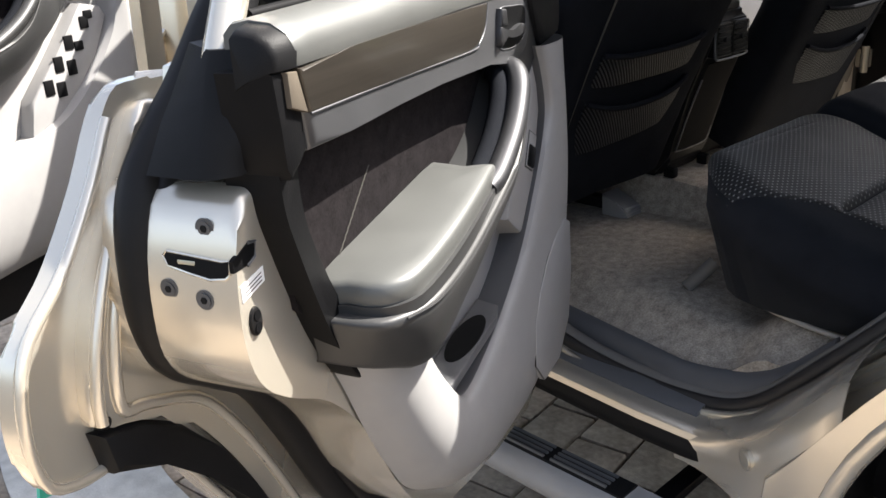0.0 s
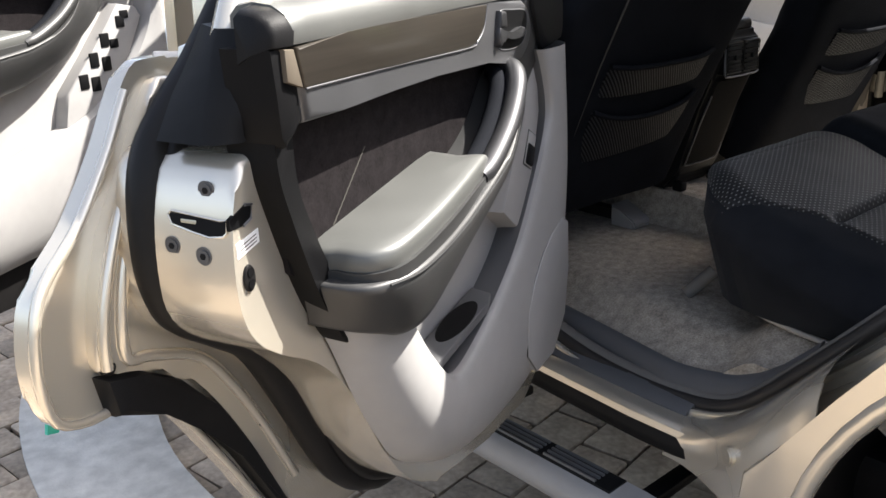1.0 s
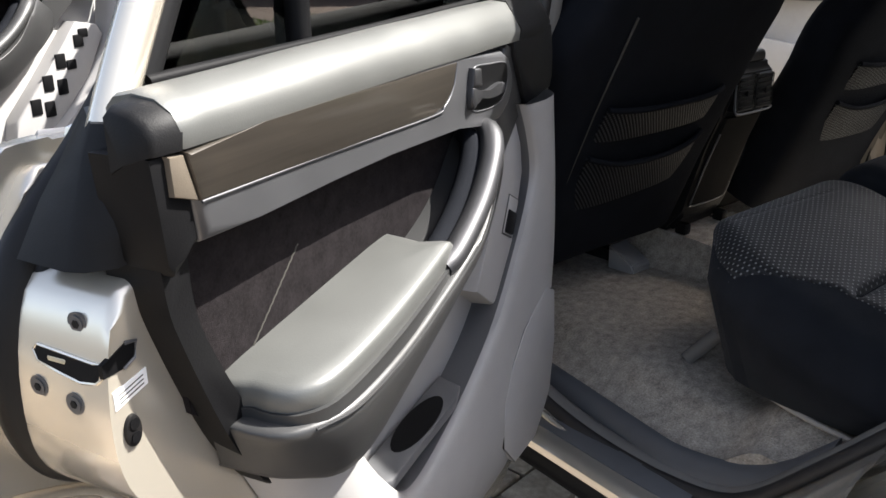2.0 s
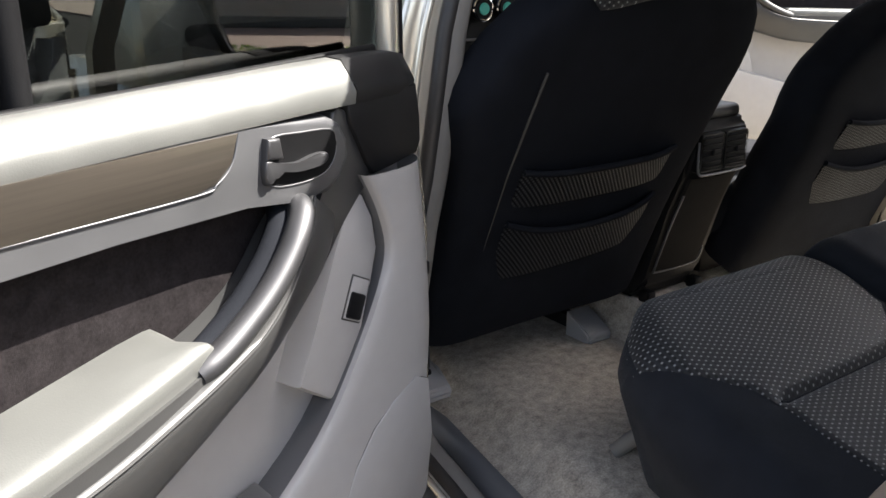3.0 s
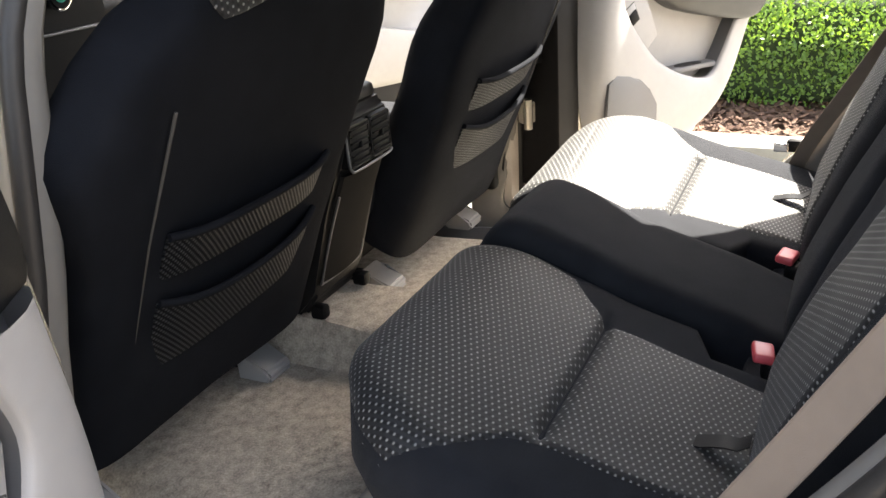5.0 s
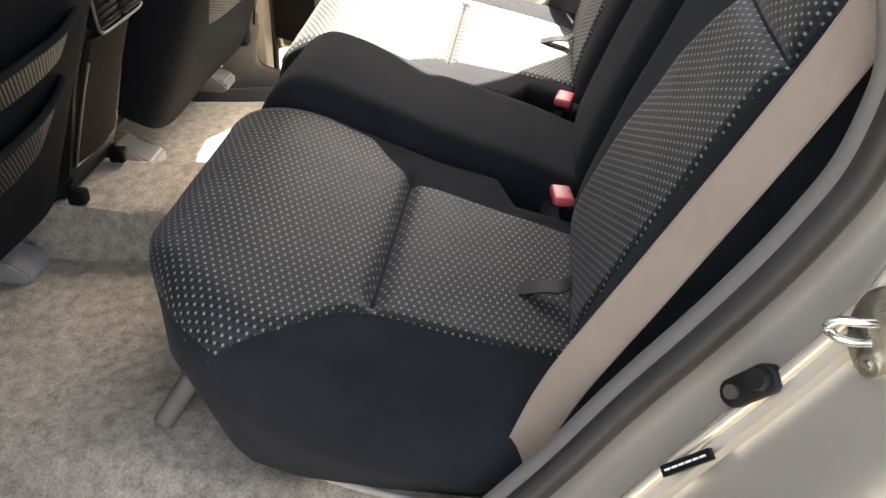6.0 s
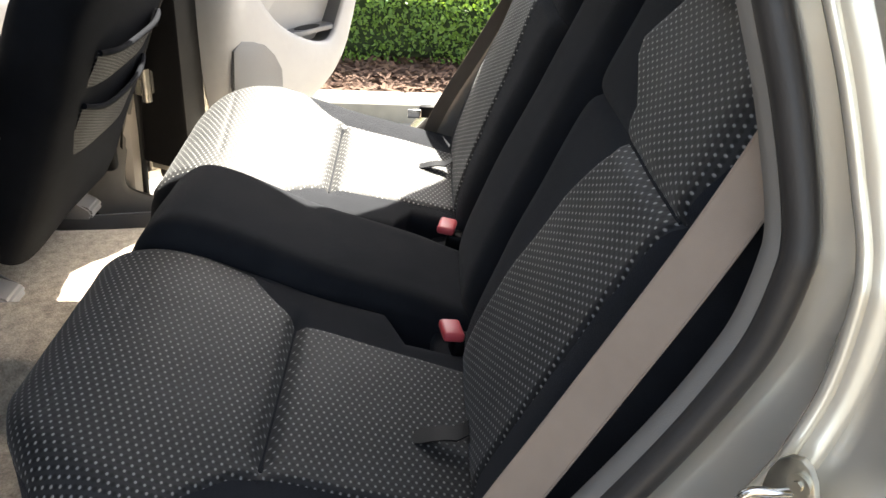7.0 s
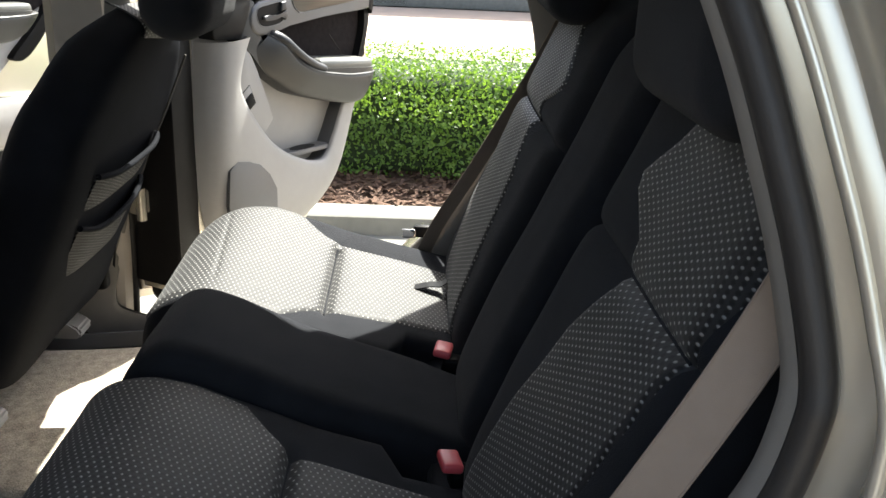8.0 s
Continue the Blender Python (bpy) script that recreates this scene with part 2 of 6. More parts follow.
def loft(rows, closed_u=False, closed_v=False):
    """A skin over rows of points."""
    bm = bmesh.new()
    v = [[bm.verts.new(p) for p in row] for row in rows]
    for i in range(len(v) if closed_v else len(v) - 1):
        a, b = v[i], v[(i + 1) % len(v)]
        for k in range(len(a) if closed_u else len(a) - 1):
            k2 = (k + 1) % len(a)
            bm.faces.new((a[k], a[k2], b[k2], b[k]))
    return bm


def sheet(rows, thick, side):
    """A skin over rows of points with a thickness along the vector side."""
    d = Vector(side).normalized() * thick
    top = [[Vector(p) for p in row] for row in rows]
    bm = bmesh.new()
    a = [[bm.verts.new(p) for p in row] for row in top]
    b = [[bm.verts.new(p + d) for p in row] for row in top]
    n, m = len(a), len(a[0])
    for i in range(n - 1):
        for k in range(m - 1):
            bm.faces.new((a[i][k], a[i][k + 1], a[i + 1][k + 1], a[i + 1][k]))
            bm.faces.new((b[i][k], b[i + 1][k], b[i + 1][k + 1], b[i][k + 1]))
    for k in range(m - 1):
        bm.faces.new((a[0][k], b[0][k], b[0][k + 1], a[0][k + 1]))
        bm.faces.new((a[-1][k], a[-1][k + 1], b[-1][k + 1], b[-1][k]))
    for i in range(n - 1):
        bm.faces.new((a[i][0], a[i + 1][0], b[i + 1][0], b[i][0]))
        bm.faces.new((a[i][-1], b[i][-1], b[i + 1][-1], a[i + 1][-1]))
    return bm


def disc(c, r, h, axis="z", n=20, r2=None):
    """A short round plug whose axis is x, y or z."""
    bm = bmesh.new()
    turn = {"z": Matrix.Identity(4), "x": Matrix.Rotation(math.pi / 2, 4, "Y"), "y": Matrix.Rotation(math.pi / 2, 4, "X")}[axis]
    bmesh.ops.create_cone(bm, cap_ends=True, segments=n, radius1=r, radius2=r if r2 is None else r2, depth=h, matrix=Matrix.Translation(c) @ turn)
    return bm


def join(*parts):
    """Several bmeshes that are one piece."""
    out = bmesh.new()
    for p in parts:
        me = bpy.data.meshes.new("piece")
        p.to_mesh(me)
        out.from_mesh(me)
        p.free()
        bpy.data.meshes.remove(me)
    return out


def lerp(a, b, t):
    return a + (b - a) * t


def along(table, t):
    """Linear look-up in a list of (t, value)."""
    if t <= table[0][0]:
        return table[0][1]
    for (t0, v0), (t1, v1) in zip(table, table[1:]):
        if t <= t1:
            return lerp(v0, v1, (t - t0) / (t1 - t0))
    return table[-1][1]


# the far side stands a little higher, as the drive slopes
MIRROR = Matrix(((-1, 0, 0, 0), (0, 1, 0, 0), (-0.05, 0, 1, 0), (0, 0, 0, 1)))
KEEP = Matrix.Identity(4)

# ---- the car's body, side by side ----
CAR = thing("car", "champagne silver off-road car with all its doors standing open", "car", at=(0, 0.3, 0))

# the rear door's opening, as (y, z), from the foot of the middle pillar round and back
APERTURE = [(0.725, 0.575), (0.66, 0.535), (0.55, 0.508), (0.44, 0.498), (0.32, 0.50), (0.24, 0.512), (0.18, 0.548), (0.113, 0.62),
            (0.040, 0.70), (-0.030, 0.782), (-0.064, 0.829), (-0.125, 0.915), (-0.176, 0.995), (-0.205, 1.05), (-0.222, 1.09), (-0.231, 1.145),
            (-0.230, 1.18), (-0.214, 1.25), (-0.198, 1.30), (-0.168, 1.385), (-0.11, 1.50), (-0.03, 1.61), (0.09, 1.66), (0.45, 1.67), (0.57, 1.63),
            (0.615, 1.45), (0.635, 1.20), (0.66, 0.95), (0.69, 0.75)]


def smooth_step(a, b, t):
    t = min(1, max(0, (t - a) / (b - a)))
    return t * t * (3 - 2 * t)


def side_x(y, z):
    """How far out the body's inner edge lies: drawn in round the rear arch, leaning along the middle pillar."""
    rear = -0.71 + 0.042 * smooth_step(0.60, 0.90, z) if z < 1.15 else -0.668 + (z - 1.15) * 0.24 + 0.35 * max(z - 1.5, 0)
    fore = along([(0.52, -0.712), (0.66, -0.745), (0.95, -0.725), (1.03, -0.712), (1.27, -0.688), (1.66, -0.53)], z)
    return lerp(rear, fore, smooth_step(0.25, 0.55, y))


def slant(y):
    """The carpet's edge draws in towards the middle pillar."""
    return 0.19 * min(max(y - 0.36, 0.0), 0.42)


def sill_slant(y):
    """The sill draws in slightly towards the middle pillar."""
    return 0.07 * min(max(y - 0.36, 0.0), 0.42)


def low_slant(y, z):
    return sill_slant(y) * min(1, max(0, (0.66 - z) / 0.10))


def along_sill(profile, y0, y1, draw=sill_slant):
    """A section (x, z) drawn along the sill."""
    n = max(2, int((y1 - y0) / 0.06))
    rows = [[(p + draw(y), y, q) for p, q in profile] for y in [lerp(y0, y1, k / n) for k in range(n + 1)]]
    bm = loft(rows, True)
    for r in (rows[0], rows[-1]):
        bm.faces.new([bm.verts.new(p) for p in r])
    bmesh.ops.remove_doubles(bm, verts=bm.verts, dist=1e-5)
    return bm


LOOP = smooth_line([(0, y, z) for y, z in APERTURE], 6, True)
for _ in range(6):
    LOOP = [(LOOP[i - 1] + LOOP[i] * 2 + LOOP[(i + 1) % len(LOOP)]) / 4 for i in range(len(LOOP))]
LOOP_OUT = []
for i, p in enumerate(LOOP):
    t = (LOOP[(i + 1) % len(LOOP)] - LOOP[i - 1]).normalized()
    LOOP_OUT.append(Vector((0, -t.z, t.y)))
if sum((p - Vector((0, 0.25, 1.1))).dot(o) for p, o in zip(LOOP, LOOP_OUT)) < 0:
    LOOP_OUT = [-o for o in LOOP_OUT]
for _ in range(10):
    LOOP_OUT = [(LOOP_OUT[i - 1] + LOOP_OUT[i] * 2 + LOOP_OUT[(i + 1) % len(LOOP)]).normalized() for i in range(len(LOOP))]


def ring(off, dx):
    """The opening's loop, off metres larger and dx metres further out."""
    return [Vector((side_x(p.y, p.z) + low_slant(p.y, p.z) - dx * (1 - 0.50 * min(1, max(0, (p.z - 1.2) / 0.45))), p.y + o.y * off, p.z + o.z * off)) for p, o in zip(LOOP, LOOP_OUT)]


def share(p):
    """How much of the full jamb shows: none along the sill, all of it round the rear."""
    t = min(1, max(0, (p.y + 0.02) / 0.28))
    h = min(1, max(0, (1.1 - p.z) / 0.2))
    low = t * t * (3 - 2 * t) * h * h * (3 - 2 * h)
    fore = min(1, max(0, (p.y - 0.40) / 0.12)) * min(1, max(0, (p.z - 0.55) / 0.1))
    return (1 - low) * (1 - 0.75 * fore)


def jamb_ring(off, dx, tuck=0.0, lift=0.0, least=0.030):
    """A ring that closes up along the sill and tucks in under the roof."""
    out = []
    for p, o in zip(LOOP, LOOP_OUT):
        k = share(p)
        up = 1 - 0.50 * min(1, max(0, (p.z - 1.2) / 0.45)) - tuck * min(1, max(0, (p.z - 1.48) / 0.14))
        d = lerp(min(dx, least), dx, k) * up
        s = min(1, max(0, (p.z - 1.04) / 0.16)) * (1 if p.y < 0.3 else 0)
        d -= 0.030 * s * min(1, max(0, (dx - 0.015) / 0.04)) * min(1, max(0, (0.175 - dx) / 0.09))
        f = (off + lift * s) * lerp(0.22, 1.0, k)
        out.append(Vector((side_x(p.y, p.z) + low_slant(p.y, p.z) - d, p.y + o.y * f, p.z + o.z * f)))
    return out


def body_side(m, parent, near):
    J = lambda off, dx, lift=0.0: jamb_ring(off, dx, 0.42, lift)
    part("door_seal", tube(ring(0.002, 0.008), 0.0125, 14, True, 1.0, (1, 0, 0)), SEALER, parent, "thick dark rubber weatherstrip", m)
    part("jamb", loft([J(0.004, -0.004), J(0.014, 0.004), J(0.020, 0.008), J(0.026, 0.026, 0.010), J(0.030, 0.042, 0.009), J(0.032, 0.052, -0.002), J(0.034, 0.060, -0.007), J(0.036, 0.066, -0.006), J(0.043, 0.074, 0.001),
                       J(0.050, 0.075), J(0.056, 0.086), J(0.060, 0.120), J(0.066, 0.160), J(0.074, 0.178), J(0.088, 0.184)], True), PAINT, parent, "bare champagne door jamb", m)
    part("jamb_bead", tube(J(0.0345, 0.062, -0.004), 0.0060, 10, True, 1.0, (1, 0, 0)), PAINT, parent, "pressed bead in the jamb", m)
    part("aperture_trim", loft([ring(-0.010, 0.004), ring(-0.014, -0.003), ring(-0.015, -0.014), ring(-0.010, -0.022), ring(0.02, -0.036), ring(0.06, -0.050)], True), TRIM, parent,
         "grey plastic trim round the opening", m)
    # sill: scuff plate, painted rocker, dark cladding, step
    part("scuff_plate", along_sill([(-0.757, 0.4965), (-0.751, 0.502), (-0.722, 0.508), (-0.716, 0.502), (-0.757, 0.490)], 0.275, 1.60), SILL, parent,
         "grey ribbed scuff plate", m)
    part("rocker", along_sill([(-0.788, 0.460), (-0.798, 0.476), (-0.795, 0.487), (-0.785, 0.493), (-0.775, 0.4945), (-0.72, 0.494), (-0.72, 0.46)], 0.12, 1.75), PAINT, parent, "", m)
    part("sill_cladding", along_sill([(-0.796, 0.438), (-0.802, 0.446), (-0.803, 0.464), (-0.797, 0.478), (-0.77, 0.472), (-0.765, 0.438)], 0.10, 1.75), CHARCOAL, parent, "dark plastic sill cladding", m)
    part("sill_button", join(disc((0, 0, 0), 0.016, 0.008, "x", 24, 0.0145), disc((-0.003, 0, 0), 0.012, 0.006, "x", 24, 0.011)), PAINT, parent, "round painted plug", m @ Matrix.Translation((-0.848, 0.139, 0.521)) @ Matrix.Rotation(radians(-30), 4, "Z"))
    # painted corner that flares from the sill to the quarter panel
    rows = []
    for k in range(15):
        y = lerp(0.0, 0.29, k / 14)
        s = min(1, max(0, (0.28 - y) / 0.27))
        s = s * s * (3 - 2 * s)
        top = along([(0.0, 0.735), (0.02, 0.71), (0.11, 0.605), (0.18, 0.533), (0.24, 0.498), (0.29, 0.4885)], y)
        rows.append([(-0.735, y, top + 0.004), (-0.775 - 0.02 * s, y, top + 0.002), (-0.790 - 0.062 * s, y, top - 0.004), (-0.797 - 0.082 * s, y, top - 0.018), (-0.799 - 0.092 * s, y, min(top - 0.03, lerp(0.47, top - 0.05, s))),
                     (-0.795 - 0.092 * s, y, 0.43)])
    part("sill_corner", sheet(rows, 0.004, (1, 0, 0)), PAINT, parent, "smooth painted sill corner", m, angle=60)
    # quarter panel with its wheel arch
    arch = [(-0.45 + 0.47 * math.cos(a), 0.42 + 0.47 * math.sin(a)) for a in [radians(d) for d in range(0, 181, 10)]]
    quarter = [(0.03, 0.40)] + [p for p in arch] + [(-1.1, 0.42), (-1.5, 0.50), (-1.5, 1.20), (-0.302, 1.20), (-0.298, 1.13), (-0.265, 1.04),
                                                    (-0.21, 0.96), (-0.148, 0.87), (-0.09, 0.79), (-0.025, 0.70), (0.035, 0.61), (0.09, 0.54), (0.10, 0.42)]
    part("quarter_panel", prism(quarter, -0.885, -0.90, lambda p, q, d: (d, p, q), 0.006), PAINT, parent, "", m)
    lip = [(-0.45 + 0.47 * math.cos(radians(d)), 0.42 + 0.47 * math.sin(radians(d))) for d in range(-5, 186, 6)]
    part("arch_lip", tube([(-0.893, y, z) for y, z in lip], 0.014, 8), PAINT, parent, "", m)
    part("wheel_liner", loft([[(x, y, z) for y, z in lip] for x in (-0.885, -0.80, -0.60, -0.45)]), RUBBER, parent, "black wheel arch liner", m)
    part("upper_quarter", prism([(-0.302, 1.20), (-1.5, 1.20), (-1.5, 1.70), (0.04, 1.72), (-0.08, 1.62), (-0.165, 1.50), (-0.225, 1.38), (-0.288, 1.26)], 0.0, 1.0,
                                lambda p, q, d: (-0.898 + (q - 1.20) * 0.60 + d * 0.015, p, q)), PAINT, parent, "", m)
    # middle pillar
    lean = [(0.50, -0.728, 0.690), (0.66, -0.722, 0.682), (0.85, -0.700, 0.674), (1.03, -0.673, 0.668), (1.27, -0.640, 0.655), (1.45, -0.60, 0.640), (1.66, -0.545, 0.610)]
    part("pillar_trim", loft([[(x + 0.010, y + 0.10, z), (x + 0.004, y + 0.030, z), (x - 0.004, y + 0.006, z), (x - 0.014, y, z), (x - 0.045, y - 0.002, z), (x - 0.060, y + 0.010, z), (x - 0.060, y + 0.10, z)] for z, x, y in lean], True), TAUPE, parent,
         "light taupe pillar trim", m)
    part("pillar", loft([[(x - 0.050, y + 0.012, z), (x - 0.085, y + 0.016, z), (x - 0.115, y + 0.040, z), (x - 0.125, y + 0.075, z), (x - 0.125, y + 0.14, z), (x - 0.05, y + 0.14, z)] for z, x, y in lean], True), PAINT, parent, "", m)
    part("pillar_seal", tube(smooth_line([(x - 0.050, y + 0.002, z) for z, x, y in lean], 6), 0.0145, 12, False, 1.0, (1, 0, 0)), RUBBER, parent, "black pillar weatherstrip", m)
    # Far side only: rubber widened so that its black carries the pillar's shade.
    if not near:
        rows = [[(-0.716 + (max(z, 1.15) - 1.15) * 0.2, y0 + 0.004, z), (-0.76 + (max(z, 1.15) - 1.15) * 0.25, y0 + 0.012, z), (-0.775 + (max(z, 1.15) - 1.15) * 0.3, y0 + 0.020, z)]
                for z, y0 in ((0.62, 0.712), (0.75, 0.695), (0.95, 0.665), (1.20, 0.64), (1.45, 0.62), (1.66, 0.60))]
        part("pillar_rubber_shade", sheet(rows, 0.006, (0, -1, 0)), RUBBER, parent, "black rubber on the pillar, widened for its shade", m)
        for z in (0.70, 0.92, 1.10):
            part("pillar_bolt", disc((-0.775, 0.655 - (z - 0.92) * 0.13, z), 0.012, 0.012, "y", 12), ZINC, parent, "zinc bolt", m)
    # striker, bump stop and the label strip on the rear jamb
    plate = [(0.030 * math.cos(a) * (0.72 if math.cos(a) < 0 else 0.9), 0.048 * math.sin(a)) for a in [k * math.pi / 8 for k in range(16)]]
    turn = m @ Matrix.Translation((-0.757, -0.230, 1.012)) @ Matrix.Rotation(radians(32), 4, "Z") @ Matrix.Diagonal((0.82, 0.85, 0.76, 1)) @ Matrix.Translation((0.826, 0.262, -1.035))
    st = part("door_striker", prism(plate, 0.0, 0.006, lambda p, q, d: (-0.826 + p, -0.262 + d, 1.035 + q), 0.002), ZINC, parent, "zinc plated door striker", turn)
    for dz in (0.028, -0.028):
        part("bolt", join(disc((-0.832, -0.2535, 1.035 + dz), 0.0105, 0.005, "y", 16, 0.009), disc((-0.832, -0.2505, 1.035 + dz), 0.0045, 0.003, "y", 6)), ZINC, st, "", turn)
    part("loop", tube(smooth_line([(-0.824, -0.258, 1.045), (-0.816, -0.246, 1.045), (-0.806, -0.236, 1.043), (-0.801, -0.231, 1.035), (-0.806, -0.236, 1.026),
                                   (-0.816, -0.246, 1.023), (-0.824, -0.258, 1.023)], 5), 0.0044, 10), CHROME, st, "bright steel loop", turn)
    nrm = Vector((-0.588, 0.652, 0.475)).normalized()
    run = Vector((-0.10, -0.75, 0.65))
    run = (run - nrm * run.dot(nrm)).normalized()
    crs = nrm.cross(run)
    tilt = Matrix(((crs.x * 0.72, nrm.x, run.x * 0.72, -0.726), (crs.y * 0.72, nrm.y, run.y * 0.72, -0.167), (crs.z * 0.72, nrm.z, run.z * 0.72, 0.930), (0, 0, 0, 1)))
    oval = [(0.017 * math.cos(a), (0.018 if math.sin(a) > 0 else -0.018) + 0.017 * math.sin(a)) for a in [k * math.pi / 8 + 0.01 for k in range(16)]]
    bs = part("bump_stop", prism(oval, -0.020, 0.007, lambda p, q, d: (p, d, q), 0.003), RUBBER, parent, "black rubber door stop", m @ tilt)
    part("nub", disc((0, 0.012, 0.017), 0.011, 0.014, "y", 18, 0.0125), RUBBER, bs, "", m @ tilt)
    part("screw", disc((0, 0.009, -0.018), 0.008, 0.006, "y", 12), CONSOLE, bs, "", m @ tilt)
    run = Vector((-0.11, -0.75, 0.655))
    nrm = Vector((-0.57, 0.65, 0.50)).normalized()
    run = (run - nrm * run.dot(nrm)).normalized()
    crs = run.cross(nrm)
    lt = Matrix(((run.x, nrm.x, crs.x, -0.745), (run.y, nrm.y, crs.y, -0.127), (run.z, nrm.z, crs.z, 0.862), (0, 0, 0, 1))) @ Matrix.Diagonal((0.7, 1, 0.7, 1))
    ls = part("label_strip", box((0, 0, 0), (0.066, 0.006, 0.013)), BLACK, parent, "black and white printed strip", m @ lt)
    for k in range(6):
        part("mark", box((-0.024 + k * 0.0095, 0.0033, 0), (0.0075, 0.0012, 0.0022)), WHITE, ls, "white unreadable mark", m @ lt)
    # rear wheel inside the arch
    prof = [(0.20, -0.10), (0.34, -0.115), (0.365, -0.10), (0.372, -0.06), (0.372, 0.06), (0.365, 0.10), (0.34, 0.115), (0.20, 0.10)]
    rows = [[(-0.76 + w, -0.45 + r * math.cos(a), 0.372 + r * math.sin(a)) for r, w in prof] for a in [k * math.pi / 18 for k in range(36)]]
    wh = part("wheel", loft(rows, False, True), TYRE, parent, "black tyre", m)
    part("rim", join(disc((-0.82, -0.45, 0.372), 0.20, 0.03, "x", 36), disc((-0.84, -0.45, 0.372), 0.05, 0.03, "x", 24)), SILVER, wh, "", m)


def running_board(m):
    prof = [(-0.910, 0.325), (-0.918, 0.342), (-0.914, 0.360), (-0.898, 0.374), (-0.836, 0.376), (-0.828, 0.366), (-0.832, 0.325), (-0.89, 0.315)]
    rows = []
    for y, k in [(0.24, 0.25), (0.255, 0.6), (0.29, 0.9)] + [(0.34 + 0.06 * j, 1.0) for j in range(22)] + [(1.68, 0.85)]:
        rows.append([(-0.832 + (p + 0.832) * k, y, 0.345 + (q - 0.345) * (0.6 + 0.4 * k)) for p, q in prof])
    bm = loft(rows, True)
    for r in (rows[0], rows[-1]):
        bm.faces.new([bm.verts.new(p) for p in r])
    bmesh.ops.remove_doubles(bm, verts=bm.verts, dist=1e-5)
    st = part("running_board", bm, GREY, CAR, "grey running board", m)
    part("tread", along_sill([(-0.886, 0.372), (-0.884, 0.378), (-0.838, 0.379), (-0.836, 0.372)], 0.33, 1.58, lambda y: 0.0), CHARCOAL, st, "black plastic tread", m)
    for k in range(4):
        for j in range(9):
            part("rib", along_sill([(-0.881 + k * 0.0115, 0.378), (-0.880 + k * 0.0115, 0.3825), (-0.876 + k * 0.0115, 0.3825), (-0.875 + k * 0.0115, 0.378)], 0.365 + j * 0.135, 0.485 + j * 0.135, lambda y: 0.0), SILL, st, "", m)
    for k in range(4):
        part("bracket", box((-0.76, 0.30 + k * 0.42, 0.345), (0.18, 0.035, 0.02), 0.004), BLACK, st, "black bracket", m)


for m, near in ((KEEP, True), (MIRROR, False)):
    body_side(m, CAR, near)
    running_board(m)

# roof, its lining, tailgate end, screen and dash end
def roof_z(x, y):
    return 1.78 - 0.10 * (abs(x) / 0.70) ** 2.6 - 0.05 * max(0, (y - 0.6) / 1.0) ** 2


# Out of view; its edges are spread and drawn forward to set its shadow.
rows = [[(x * (0.92 + 0.07 * smooth_step(0.7, 1.1, y)), y, roof_z(x, y)) for x in [-0.70 + 0.1 * k for k in range(15)]] for y in [-1.5 + 0.19 * k for k in range(16)]]
part("roof", sheet(rows, 0.02, (0, 0, -1)), PAINT, CAR, "champagne roof panel")
rows = [[(x * 0.80, y, roof_z(x, y) - 0.05) for x in [-0.70 + 0.1 * k for k in range(15)]] for y in [-1.45 + 0.2 * k for k in range(13)]]
part("headliner", sheet(rows, 0.012, (0, 0, -1)), HEADLINER, CAR, "beige roof lining")
for m in (KEEP, MIRROR):
    part("roof_rail", tube([(-0.495, y, roof_z(0.66, y) - 0.05) for y in [-1.45 + 0.15 * k for k in range(18)]], 0.04, 8), TAUPE, CAR, "taupe roof side trim", m)
    # Out of view; bowed outwards so that its shadow edge crosses the front door.
    part("front_pillar", loft([[(x - dx, y + dy, z) for dx, dy in ((0, 0), (0.05, 0), (0.05, 0.06), (0, 0.06))]
                               for x, y, z in ((-0.63, 1.10, 1.66), (-0.76, 1.36, 1.53), (-0.82, 1.54, 1.40), (-0.85, 1.74, 1.15), (-0.85, 1.80, 0.5))], True), PAINT, CAR, "", m)
part("tailgate", box((0, -1.50, 1.10), (1.70, 0.05, 1.25), 0.02), PAINT, CAR)
part("underbody", box((0, 0.2, 0.46), (1.36, 3.3, 0.10), 0.03), BLACK, CAR, "dark underbody")
# Out of view: wings and bonnet added to keep the sun off the pavers.
for m in (KEEP, MIRROR):
    rows = [[(x, y, z) for x, z in ((-0.80, 0.50), (-0.885, 0.52), (-0.905, 0.70), (-0.895, 0.88), (-0.86, 0.99), (-0.80, 1.03 + 0.02 * (2.9 - y)), (-0.70, 1.04 + 0.03 * (2.9 - y)))] for y in (1.83, 2.1, 2.5, 2.9)]
    part("front_wing", sheet(rows, 0.01, (1, 0, 0)), PAINT, CAR, "champagne front wing", m)
rows = [[(x, y, 1.05 + 0.03 * (2.9 - y) - 0.05 * (x / 0.7) ** 4) for x in [-0.72 + 0.12 * k for k in range(13)]] for y in (1.75, 2.1, 2.5, 2.9)]
part("bonnet", sheet(rows, 0.012, (0, 0, -1)), PAINT, CAR, "champagne bonnet")
part("front_bumper", box((0, 2.91, 0.74), (1.76, 0.07, 0.60), 0.03, 3), PAINT, CAR, "champagne front end")
part("firewall", box((0, 1.86, 0.85), (1.60, 0.30, 0.9), 0.05), PAINT, CAR)
part("windscreen", sheet([[(x, 1.35 + 0.48 * k / 4, 1.70 - 0.50 * k / 4) for x in (-0.62, -0.3, 0, 0.3, 0.62)] for k in range(5)], 0.006, (0, 0.5, 0.8)), GLASS, CAR, "")


